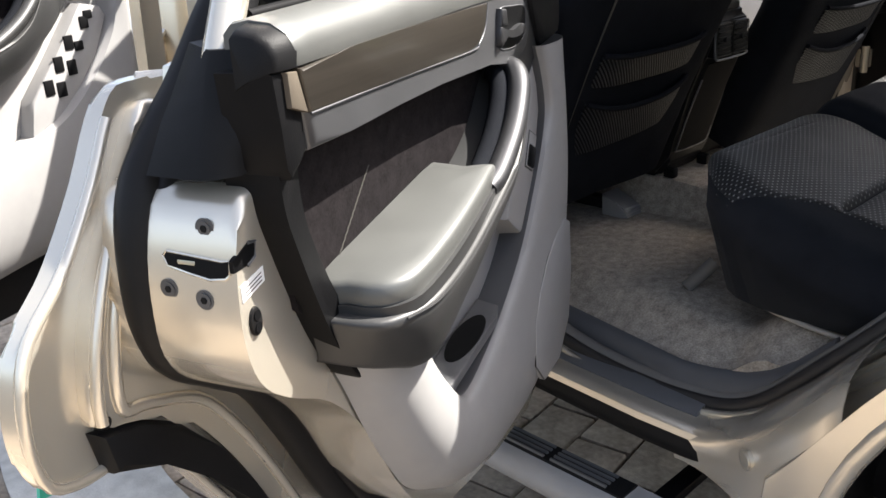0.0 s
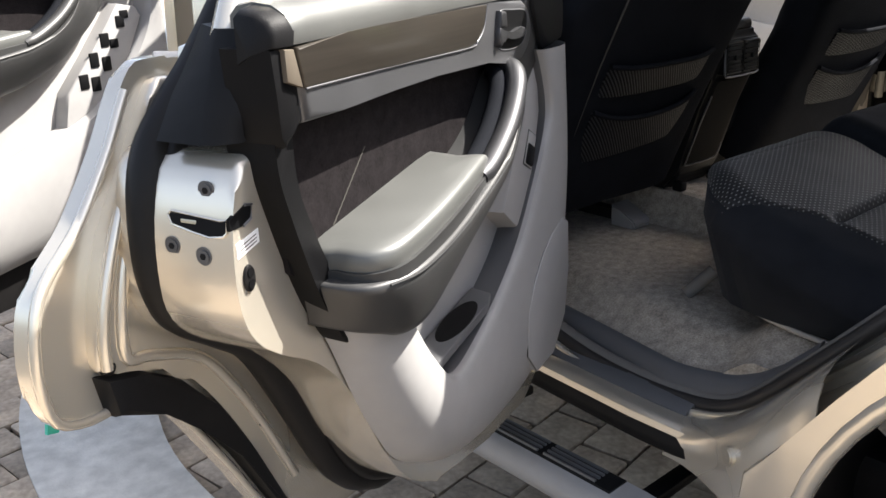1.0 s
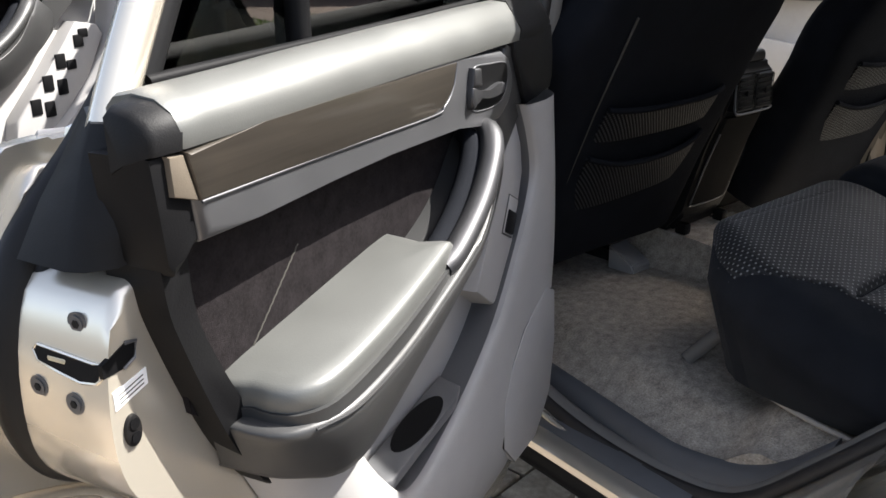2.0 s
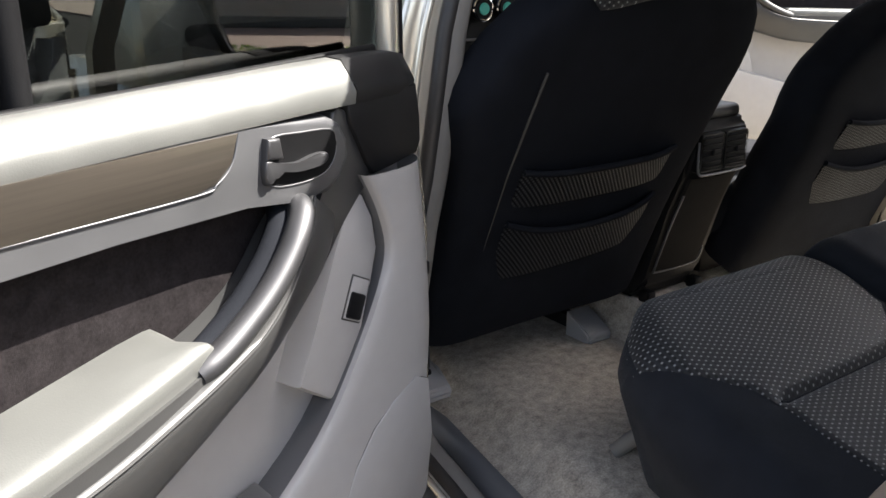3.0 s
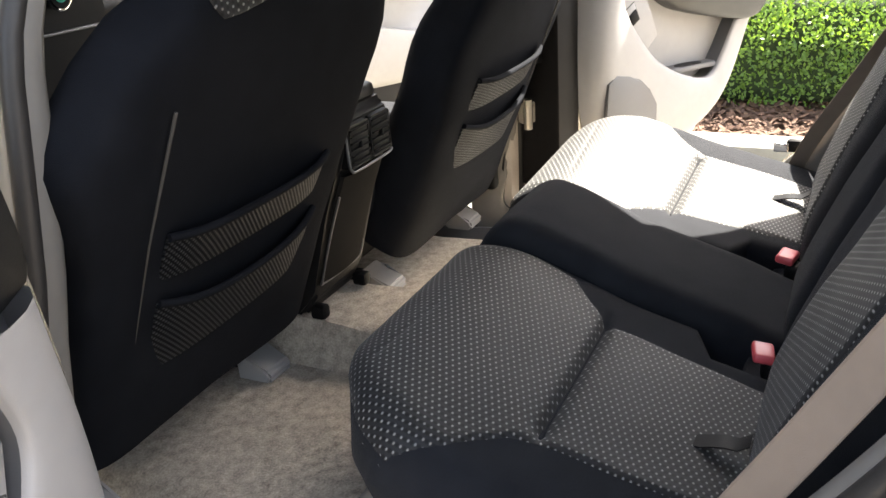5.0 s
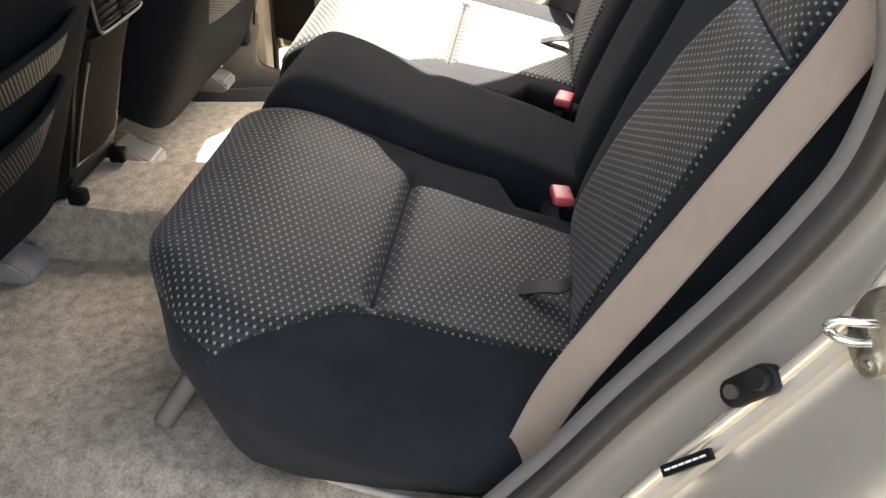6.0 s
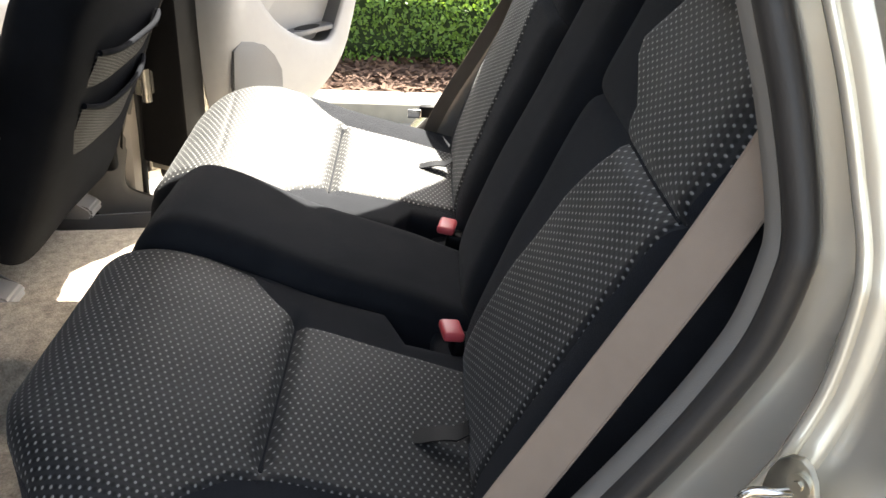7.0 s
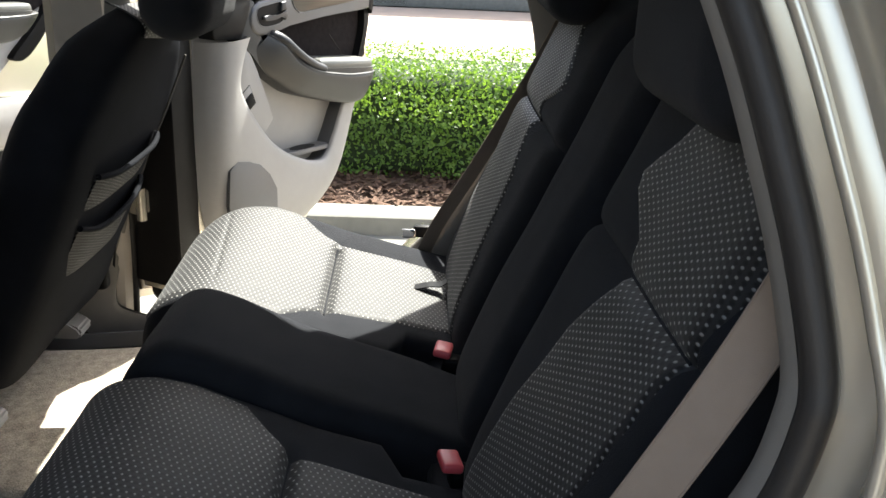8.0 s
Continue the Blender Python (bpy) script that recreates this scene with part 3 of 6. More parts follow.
# ---- cabin floor ----
def floor_z(x, y):
    tunnel = 0.082 * (1 - smooth_step(0.085, 0.122, abs(x + 0.02))) * (0.3 + 0.7 * smooth_step(0.2, 0.45, y))
    sides = -0.05 * smooth_step(0.56, 0.67, abs(x) + slant(y))
    under = 0.06 * (1 - smooth_step(0.20, 0.30, y)) * (1 - smooth_step(-0.02, 0.10, -y))
    lump = 0.004 * noise.noise((x * 9, y * 9, 0)) + 0.0012 * noise.noise((x * 60, y * 60, 3))
    return 0.580 + tunnel + sides + under + lump


rows = [[(x, y, floor_z(x, y)) for x in [(0.674 - slant(y)) * (-1 + 0.02 * k) for k in range(101)]] for y in [-0.25 + 0.0175 * k for k in range(105)]]
part("floor", sheet(rows, 0.03, (0, 0, -1)), CARPET, None, "beige-grey cut pile carpet on the car floor", kind="structure", category="floor")
for m in (KEEP, MIRROR):
    rows = []
    for y in [0.095 + 0.02 * k for k in range(75)]:
        k = along([(0.09, 0.135), (0.125, 0.098), (0.16, 0.062), (0.20, 0.034), (0.24, 0.016), (0.30, 0.004), (0.34, 0.0)], y)
        rows.append([(a + slant(y) * f, y, z + k * g) for a, z, f, g in ((-0.706, 0.500, 1, 0), (-0.704, 0.511, 1, 0.5), (-0.699, 0.522, 1, 1), (-0.690, 0.532, 1, 1), (-0.680, 0.538, 1, 1), (-0.672, 0.539, 1, 1), (-0.666, 0.520, 1, 1))])
    part("sill_trim", sheet(rows, 0.012, (0.2, 0, -1)), SILL, CAR, "grey plastic sill trim", m)

# ---- doors ----
def door_frame(origin, angle):
    """Door space (along the door, inward, up) to the world."""
    c, s = math.cos(angle), math.sin(angle)
    return Matrix(((c, s, 0, origin[0]), (s, -c, 0, origin[1]), (0, 0, 1, 0), (0, 0, 0, 1)))


def car_door(m, front, label, edge_seal=False, switches=True):
    P = lambda p, q, d: (p, d, q)
    rear = -0.30 if front else 0.0      # a front door is longer towards its rear end

    def stretch(pts, lim=0.30):
        """Moves what lies at the rear end of the door outwards on the longer front door."""
        return [(u + rear * max(0.0, 1 - max(u, 0) / lim) if front else u, z) for u, z in pts]

    def rounded(pts):
        return [(u, z) for u, z, _ in smooth_line([(u, z, 0) for u, z in stretch(pts)], 4, True)]

    if front:
        skin = [(0.84, 1.17), (-0.25, 1.16), (-0.30, 1.14), (-0.32, 0.95), (-0.31, 0.62), (-0.27, 0.46), (0.84, 0.46)]
        flange = [(0.83, 1.16), (-0.22, 1.15), (-0.28, 1.13), (-0.295, 0.95), (-0.285, 0.64), (-0.25, 0.49), (0.83, 0.49)]
        shell = [(0.82, 1.19), (-0.20, 1.18), (-0.25, 1.11), (-0.26, 0.95), (-0.25, 0.66), (-0.20, 0.54), (0.82, 0.53)]
        seal = [(-0.10, 1.40), (-0.22, 1.20), (-0.275, 1.10), (-0.28, 0.95), (-0.27, 0.65), (-0.22, 0.53), (0.0, 0.505), (0.80, 0.505)]
    else:
        skin = [(0.84, 1.165), (0.16, 1.160), (0.085, 1.168), (0.045, 1.164), (0.020, 1.140), (-0.012, 1.090), (-0.048, 1.044), (-0.069, 1.022), (-0.107, 0.990), (-0.124, 0.955), (-0.130, 0.905),
                (-0.120, 0.862), (-0.084, 0.845), (-0.035, 0.840), (0.01, 0.812), (0.04, 0.775), (0.066, 0.734), (0.102, 0.676), (0.124, 0.637), (0.165, 0.57), (0.20, 0.50), (0.84, 0.50)]
        flange = [(0.83, 1.15), (0.17, 1.148), (0.10, 1.143), (0.060, 1.148), (0.034, 1.118), (0.000, 1.068), (-0.036, 1.016), (-0.060, 0.955), (-0.068, 0.892), (-0.036, 0.878), (0.03, 0.846),
                  (0.08, 0.785), (0.13, 0.70), (0.175, 0.61), (0.235, 0.52), (0.83, 0.52)]
        shell = [(0.82, 1.185), (0.16, 1.185), (0.085, 1.14), (0.04, 1.10), (0.0, 1.088), (-0.018, 1.05), (-0.025, 1.00), (-0.022, 0.955), (-0.006, 0.92), (0.030, 0.890), (0.090, 0.852), (0.15, 0.785), (0.205, 0.685), (0.265, 0.605),
                 (0.335, 0.555), (0.42, 0.53), (0.82, 0.53)]
        seal = [(0.40, 1.60), (0.27, 1.43), (0.15, 1.25), (0.104, 1.198), (0.062, 1.156), (0.024, 1.122), (-0.003, 1.088), (-0.013, 1.045), (-0.017, 0.99), (-0.011, 0.955), (0.006, 0.925), (0.056, 0.888), (0.108, 0.845),
                (0.162, 0.757), (0.220, 0.650), (0.262, 0.590), (0.322, 0.542), (0.42, 0.515), (0.80, 0.515)]
    SHELL = -0.037                      # the shell's inner side
    if not front:
        skin, flange, shell = [[(min(u, 0.84), min(z, 1.185 if o is shell else 1.165)) for u, z, _ in smooth_line([(u, z, 0) for u, z in o], 3, True)] for o in (skin, flange, shell)]
    d = part("car_door", prism(skin, -0.187, -0.205, P, 0.006), PAINT, CAR, label, m)

    high = ("cap", "cap_end", "corner_trim", "bezel", "wood_strip", "strip_edge", "strip_end", "handle_cup", "cup_rim", "handle", "lock_knob", "handle_surround", "belt_seal",
            "fabric_panel", "stitching", "armrest_pad", "armrest_side", "armrest_base", "seam", "pull_handle", "pull_back")

    def add(name, bm, mat, lab="", **k):
        """One part of the door; the upper lining sits higher on a front door."""
        return part(name, bm, mat, d, lab, m @ Matrix.Translation((0, 0, 0.07)) if front and name in high else m, **k)

    add("flange", prism(flange, -0.187, -0.172, P, 0.008, 3), PAINT, "champagne inner flange")
    if not front:
        add("flange_bead", tube([(u + 0.030, -0.172, z + 0.004) for u, z, _ in smooth_line([(u, z, 0) for u, z in flange[15:42:3]], 4)], 0.007, 10, False, 1.0, (0, 1, 0)), PAINT, "raised bead in the flange")
    if not front:
        add("flange_lip", tube(smooth_line([(0.010, -0.171, 1.075), (-0.020, -0.171, 1.030), (-0.046, -0.171, 0.975), (-0.060, -0.171, 0.925), (-0.062, -0.171, 0.892)], 5), 0.006, 8, False, 1.0, (0, 1, 0)), PAINT, "raised lip of the flange")
        add("hem", tube([(u + 0.004, -0.184, z) for u, z in skin[12:60]], 0.0055, 10, False, 1.0, (0, 1, 0)), PAINT, "rolled edge of the door skin")
    add("shell", prism(shell, -0.172, SHELL, P, 0.009, 4), PAINT, "champagne inner shell")
    add("seal", tube([(u + 0.006 + 0.016 * smooth_step(1.04, 1.16, z), -0.142, z) for u, z, _ in smooth_line([(u, z, 0) for u, z in seal], 6)], 0.0215, 14, False, 1.0, (0, 1, 0)), RUBBER, "black rubber door seal")
    add("seal_lip", tube([(u + 0.014 + 0.016 * smooth_step(1.04, 1.16, z), -0.120, z + 0.006) for u, z, _ in smooth_line([(u, z, 0) for u, z in seal], 6)], 0.011, 12, False, 1.0, (0, 1, 0)), RUBBER, "soft inner lip of the seal")
    # Covers the whole painted edge: the hinge gap's shade is put into this rubber.
    if edge_seal:
        add("hinge_seal_shade", prism([(0.775, 0.56), (0.85, 0.56), (0.85, 1.18), (0.775, 1.18)], -0.176, -0.030, P, 0.01), RUBBER, "black rubber along the hinge edge, also for the gap's shade")
    # window frame, channel and pane
    if front:
        fr = [(-0.24, 1.15), (-0.20, 1.24), (-0.12, 1.50), (-0.02, 1.58), (0.25, 1.59), (0.45, 1.50), (0.82, 1.19)]
    else:
        fr = [(0.030, 1.172), (0.050, 1.212), (0.092, 1.285), (0.21, 1.48), (0.30, 1.57), (0.43, 1.60), (0.70, 1.61), (0.79, 1.57), (0.80, 1.20)]
    line = [(u, z) for u, z, _ in smooth_line([(u, z, 0) for u, z in fr], 5)]
    add("window_frame", tube([(u, -0.068, z) for u, z in line], 0.0155, 10, False, 1.0, (0, 1, 0)), PAINT, "painted window frame")
    add("frame_trim", tube([(u + 0.024, -0.074, z - 0.010) for u, z in line], 0.012, 10, False, 1.0, (0, 1, 0)), CHARCOAL, "dark frame lining")
    if not front:
        add("divider", tube([(0.292, -0.082, 1.185), (0.296, -0.088, 1.56)], 0.013, 8), BLACK, "black glass divider")
    pane = [(u + 0.030, z - 0.012) for u, z in line if z > 1.19] + [(0.79, 1.185), (line[0][0] + 0.06, 1.185)]
    add("pane", prism(pane, -0.088, -0.092, P), GLASS, "dark tinted pane")
    add("belt_seal", tube([(rear + 0.075, -0.064, 1.217), (0.40, -0.064, 1.224), (0.76, -0.064, 1.236)], 0.006, 8), BLACK, "black glass seal")
    # latch end
    if not front:
        rows = [[(lerp(u1, u0, 0.55) - 0.004, -0.116, z), (u1, -0.064, z), (u1 + 0.004, -0.050, z), (u2, -0.036, z), (u2 + 0.06, -0.036, z), (u0 + 0.03, -0.116, z)]
                for z, u0, u1, u2 in ((1.105, -0.004, -0.020, 0.0), (1.122, 0.014, -0.014, 0.004), (1.141, 0.034, -0.007, 0.007), (1.160, 0.060, 0.002, 0.011), (1.178, 0.082, 0.009, 0.015), (1.198, 0.104, 0.020, 0.024))]
        bm = loft(rows, True)
        bm.faces.new([bm.verts.new(p) for p in rows[0]])
        bm.faces.new([bm.verts.new(p) for p in rows[-1]])
        bmesh.ops.remove_doubles(bm, verts=bm.verts, dist=1e-5)
        add("pillar_cover", bm, CHARCOAL, "dark plastic cover", angle=50)
        def face(z):
            """How far back the shell's rear face lies at a height."""
            best = 0.1
            for (u0, z0), (u1, z1) in zip(shell, shell[1:]):
                if min(z0, z1) <= z <= max(z0, z1) and abs(z1 - z0) > 1e-6:
                    best = min(best, lerp(u0, u1, (z - z0) / (z1 - z0)))
            return best

        # Flat black plates stand for the openings, the holes' shade in their colour.
        slot = [(-0.108, 1.040), (-0.104, 1.032), (-0.080, 1.027), (-0.062, 1.024), (-0.047, 1.026), (-0.043, 1.030), (-0.043, 1.041), (-0.050, 1.040), (-0.104, 1.044)]
        add("latch_recess", prism(slot, -0.0012, 0.004, lambda p, q, e: (face(q) + e, p, q)), BLACK, "black plate for the dark latch opening")
        add("latch_rim", tube([(face(q) - 0.0008, p, q) for p, q in slot], 0.0013, 6, True), PAINT, "pressed rim of the latch opening")
        side = [(-0.026, 1.033), (-0.008, 1.033), (0.003, 1.037), (0.006, 1.049), (-0.004, 1.051), (-0.026, 1.043)]
        add("latch_notch", prism(side, -0.040, SHELL + 0.0008, P), BLACK, "black plate where the dark latch opening turns the corner")
        add("notch_rim", tube([(u, SHELL + 0.0008, z) for u, z in side[1:5]], 0.0016, 6), SILVER, "bright edge of the notch")
        add("latch_claw", box((-0.0205, -0.085, 1.035), (0.004, 0.018, 0.006), 0.001), ZINC, "steel latch claw")
        for w, z in ((-0.068, 1.064), (-0.105, 1.012), (-0.070, 1.006)):
            add("screw", join(disc((face(z) + 0.001, w, z), 0.0088, 0.003, "x", 18, 0.0078), disc((face(z) - 0.0005, w, z), 0.0062, 0.002, "x", 18, 0.006)), SILVER, "steel latch screw")
            add("screw_socket", disc((face(z) - 0.0016, w, z), 0.0032, 0.0012, "x", 6), CHARCOAL, "dark screw socket")
        tag = [(-0.020, 1.005), (0.012, 1.012), (0.012, 1.025), (-0.020, 1.019)]
        add("sticker", prism(tag, -0.040, SHELL + 0.0008, P), WHITE, "white paper sticker")
        for k in range(3):
            add("sticker_line", prism([(-0.016, 1.0085 + 0.0033 * k), (0.008, 1.0138 + 0.0033 * k), (0.008, 1.0146 + 0.0033 * k), (-0.016, 1.0093 + 0.0033 * k)], -0.040, SHELL + 0.0012, P), CONSOLE, "grey unreadable line")
        add("plug", prism([(-0.008 + 0.008 * math.cos(a), 0.984 + 0.013 * math.sin(a)) for a in [k * math.pi / 9 for k in range(18)]], -0.040, SHELL + 0.003, P, 0.002), RUBBER, "oval black rubber plug")
        for dz in (-0.005, 0.006):
            add("plug_dimple", disc((-0.008, SHELL + 0.003, 0.984 + dz), 0.0045, 0.002, "y", 14, 0.004), BLACK, "round dimple of the plug")
        for u, z in ((-0.060, 0.893), (0.150, 0.722)):
            add("plug", disc((u, -0.1735, z), 0.0065, 0.010, "y", 18), BLACK, "small black hole plug")
        add("plate", prism([(-0.026, -0.007), (0.026, -0.007), (0.026, 0.007), (-0.026, 0.007)], -0.001, 0.001,
                           lambda p, q, e: (0.160 - p * 0.52, -0.100 + q, 0.792 + p * 0.85 + e)), BLACK, "small black label")
        for k in range(4):
            add("plate_mark", box((0.1665 - k * 0.005, -0.100, 0.778 + k * 0.0085), (0.0022, 0.0065, 0.0032)), WHITE, "white unreadable mark")
        arch = [(-0.068, 0.884), (-0.02, 0.870), (0.03, 0.838), (0.078, 0.780), (0.128, 0.695), (0.172, 0.605), (0.225, 0.525),
                (0.206, 0.525), (0.152, 0.615), (0.104, 0.70), (0.055, 0.77), (0.0, 0.822), (-0.06, 0.840)]
        add("edge_film", prism([(-0.110, 0.852), (-0.104, 0.846), (-0.096, 0.844), (-0.100, 0.838), (-0.112, 0.842)], -0.209, -0.2055, P), TEAL, "strip of teal film")
        add("arch_moulding", prism(arch, -0.188, -0.165, P, 0.008), CHARCOAL, "black wheel arch moulding")
    # lining: base, lower part, pocket
    pan = stretch([(0.07, 1.185), (0.752, 1.215), (0.764, 1.17), (0.772, 1.08), (0.778, 0.80), (0.748, 0.68), (0.69, 0.615), (0.45, 0.605), (0.35, 0.625), (0.265, 0.68), (0.20, 0.76), (0.155, 0.83), (0.115, 0.89), (0.08, 0.94), (0.05, 1.02), (0.05, 1.10)])
    add("lining", prism(pan, -0.060, -0.0335, P, 0.008, 3), GREY, "grey plastic door lining")
    # map pocket: a curved wall from its open rim down to the foot of the lining
    rim = [(0.115, 0.915), (0.185, 0.883), (0.240, 0.808), (0.285, 0.757), (0.325, 0.744), (0.395, 0.763), (0.475, 0.799), (0.550, 0.848), (0.615, 0.918), (0.656, 0.975), (0.671, 1.018), (0.655, 1.068), (0.628, 1.112)]
    foot = [(0.075, 0.925), (0.110, 0.860), (0.150, 0.779), (0.190, 0.710), (0.235, 0.650), (0.315, 0.600), (0.430, 0.568), (0.600, 0.558), (0.705, 0.588), (0.756, 0.680), (0.778, 0.810), (0.780, 0.950), (0.764, 1.112)]
    if front:
        rim = [(-0.20, 0.740), (-0.05, 0.757), (0.08, 0.775), (0.16, 0.793), (0.25, 0.817), (0.347, 0.844), (0.42, 0.867), (0.48, 0.885), (0.535, 0.910), (0.60, 0.955), (0.665, 1.015), (0.715, 1.08), (0.735, 1.16)]
        foot = [(-0.225, 0.72), (-0.215, 0.67), (-0.12, 0.62), (0.0, 0.600), (0.1, 0.595), (0.20, 0.598), (0.30, 0.605), (0.43, 0.614), (0.58, 0.622), (0.70, 0.632), (0.756, 0.70), (0.78, 0.90), (0.775, 1.16)]
        add("lower_seal", prism([(-0.22, 0.565), (0.0, 0.590), (0.154, 0.597), (0.301, 0.607), (0.447, 0.616), (0.80, 0.63), (0.80, 0.52), (-0.20, 0.52)], -0.060, -0.030, P, 0.006), RUBBER, "black rubber along the foot of the door")
    rim, foot = [[(u, z) for u, z, _ in smooth_line([(u, z, 0) for u, z in (o if front else stretch(o))], 4)] for o in (rim, foot)]
    rows = []
    for k, w in ((0.0, 0.010), (0.0, 0.017), (0.02, 0.021), (0.07, 0.0235), (0.18, 0.026), (0.35, 0.029), (0.55, 0.028), (0.72, 0.022), (0.86, 0.010), (0.95, -0.008), (1.0, -0.035)):
        row = []
        for i, (p, q) in enumerate(zip(rim, foot)):
            s = i / (len(rim) - 1)
            thin = 1 - 0.45 * max(0, 1 - s / 0.25)
            row.append((lerp(p[0], q[0], k), w if w < 0 else w * thin, lerp(p[1], q[1], k)))
        rows.append(row)
    # Inside of the pocket: its shade is put into the darker colour.
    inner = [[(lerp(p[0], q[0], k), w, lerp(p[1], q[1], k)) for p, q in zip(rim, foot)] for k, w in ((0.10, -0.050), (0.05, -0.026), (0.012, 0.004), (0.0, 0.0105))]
    if front:
        rows = [[(u, -0.031, z) for u, _, z in rows[0]], [(u, 0.0, z) for u, _, z in rows[0]]] + rows[2:]
    else:
        add("pocket_liner", loft(inner), SILL, "inner wall of the map pocket, shade put into its colour", angle=50)
    add("pocket_shell", loft(rows), GREY, "grey moulded map pocket wall", angle=50)
    fill = stretch([(0.10, 0.90), (0.19, 0.80), (0.235, 0.72), (0.30, 0.690), (0.38, 0.70), (0.47, 0.73), (0.57, 0.80), (0.64, 0.90), (0.685, 1.0), (0.70, 1.080),
                    (0.735, 0.97), (0.74, 0.83), (0.73, 0.70), (0.69, 0.63), (0.60, 0.60), (0.45, 0.61), (0.34, 0.65), (0.26, 0.71), (0.20, 0.777), (0.135, 0.85)])
    if not front:
        add("pocket_side", prism(fill, -0.052, -0.020, P), SILL, "inner side of the map pocket, darkened for its shade")
    hole = [(0.372 + 0.056 * math.cos(a), -0.009 + 0.0185 * math.sin(a)) for a in [k * math.pi / 12 for k in range(24)]]
    shelf = [(0.262, -0.030), (0.470, -0.030), (0.460, 0.004), (0.430, 0.012), (0.275, 0.012), (0.262, 0.0)]
    if not front:
        add("holder_shelf", prism(shelf, 0.774, 0.786, lambda p, q, e: (p, q, e + 0.10 * (p - 0.36)), 0.003), SILL, "bottle holder in grey darkened for the pocket's shade")
    # Flat black oval: the well's shade drawn as colour, with no hole.
    if not front:
        add("bottle_well", prism(hole, 0.785, 0.7873, lambda p, q, e: (p, q, e + 0.10 * (p - 0.36))), BLACK, "black oval for the shade in the bottle well")
    spk = [(0.548, 0.66), (0.548, 0.730), (0.576, 0.772), (0.615, 0.806), (0.660, 0.827), (0.705, 0.838), (0.736, 0.822), (0.744, 0.74), (0.728, 0.66), (0.67, 0.612), (0.59, 0.615)]
    add("speaker_grille", prism(spk, 0.020, 0.030, P, 0.003), SILL if edge_seal else GREY, "round-cornered loudspeaker grille")
    add("grille_edge", tube([(u, 0.027, z) for u, z in spk], 0.0011, 6, True), GUNMETAL, "thin groove round the grille")
    sw = [(0.439, 0.862), (0.450, 0.900), (0.463, 0.945), (0.535, 1.014), (0.605, 1.086), (0.641, 1.123), (0.70, 1.112), (0.713, 1.090), (0.659, 1.006), (0.590, 0.948), (0.529, 0.905)] if front else [(0.517, 0.896), (0.545, 0.952), (0.585, 1.030), (0.622, 1.098), (0.642, 1.086), (0.660, 1.055), (0.667, 1.016), (0.653, 0.975), (0.618, 0.918), (0.592, 0.842)]
    add("switch_panel", prism(sw, -0.052, 0.002 if front else 0.003, P, 0.006), GREY, "grey switch panel")
    if front and switches:
        for su, sz, sl in ((0.51, 0.964, 0.032), (0.543, 0.955, 0.032), (0.548, 1.007, 0.032), (0.583, 0.995, 0.032), (0.587, 1.047, 0.030), (0.614, 1.037, 0.020), (0.641, 1.083, 0.026), (0.656, 1.098, 0.018)):
            add("window_switch", box((su, 0.002, sz), (0.025, 0.006, sl), 0.002), BLACK, "black window switch")
    elif not front:
        tilt = Matrix.Translation((0.620, 0.0, 0.966)) @ Matrix.Rotation(radians(27), 4, "Y")
        for nm, bz, mt in (("slot_edge", box((0, 0.001, 0.0), (0.038, 0.006, 0.054), 0.0015), GUNMETAL), ("switch_bezel", box((0, 0.002, 0.0), (0.034, 0.006, 0.050), 0.0015), GREY), ("window_switch", box((0, 0.004, -0.008), (0.029, 0.008, 0.031), 0.003), BLACK)):
            bmesh.ops.transform(bz, matrix=tilt, verts=bz.verts)
            add(nm, bz, mt, "black window switch" if mt is BLACK else "")
    # upper part: cap, strip, handle
    cap = [(-0.054, 1.170), (-0.054, 1.212), (-0.046, 1.220), (-0.028, 1.2235), (-0.008, 1.221), (0.006, 1.213), (0.0125, 1.201), (0.0105, 1.188), (-0.02, 1.178)]
    rows = []
    for u in [rear + 0.024, rear + 0.030] + [lerp(rear + 0.05, 0.61, k / 12) for k in range(13)] + [0.623]:
        g2 = 0.94 if u < rear + 0.026 else 1.0
        rows.append([(u, -0.02 + (w + 0.02) * g2, 1.197 + (z - 1.197) * g2 + (0.016 if w < 0 else 0.004) * (u / 0.64) - 0.003 * max(0.0, 1 - max(u, 0) / 0.30) + 0.0003 * math.sin(u * 37)) for w, z in cap])
    bm = loft(rows, True)
    bm.faces.new([bm.verts.new(p) for p in rows[0]])
    bm.faces.new([bm.verts.new(p) for p in rows[-1]])
    bmesh.ops.remove_doubles(bm, verts=bm.verts, dist=1e-5)
    add("cap", bm, LEATHER, "grey grained door cap with pale scuffs", angle=60)
    rows = [[(u, max(-0.018 + (w + 0.018) * g2, -0.030), 1.184 + (z - 1.187) * g2) for w, z in cap] for u, g2 in ((rear + 0.000, 0.74), (rear + 0.005, 0.86), (rear + 0.026, 0.95))]
    bm = loft(rows, True)
    bm.faces.new([bm.verts.new(p) for p in rows[0]])
    bmesh.ops.remove_doubles(bm, verts=bm.verts, dist=1e-5)
    add("cap_end", bm, CHARCOAL, "dark end of the door cap", angle=60)
    rows = [[(u, -0.02 + (w + 0.02) * g2, 1.197 + (z - 1.197) * g2 + (0.016 if w < 0 else 0.004)) for w, z in cap] for u, g2 in ((0.6235, 1.02), (0.66, 1.02), (0.70, 1.01), (0.728, 0.96), (0.744, 0.86), (0.750, 0.70))]
    bm = loft(rows, True)
    bm.faces.new([bm.verts.new(p) for p in rows[-1]])
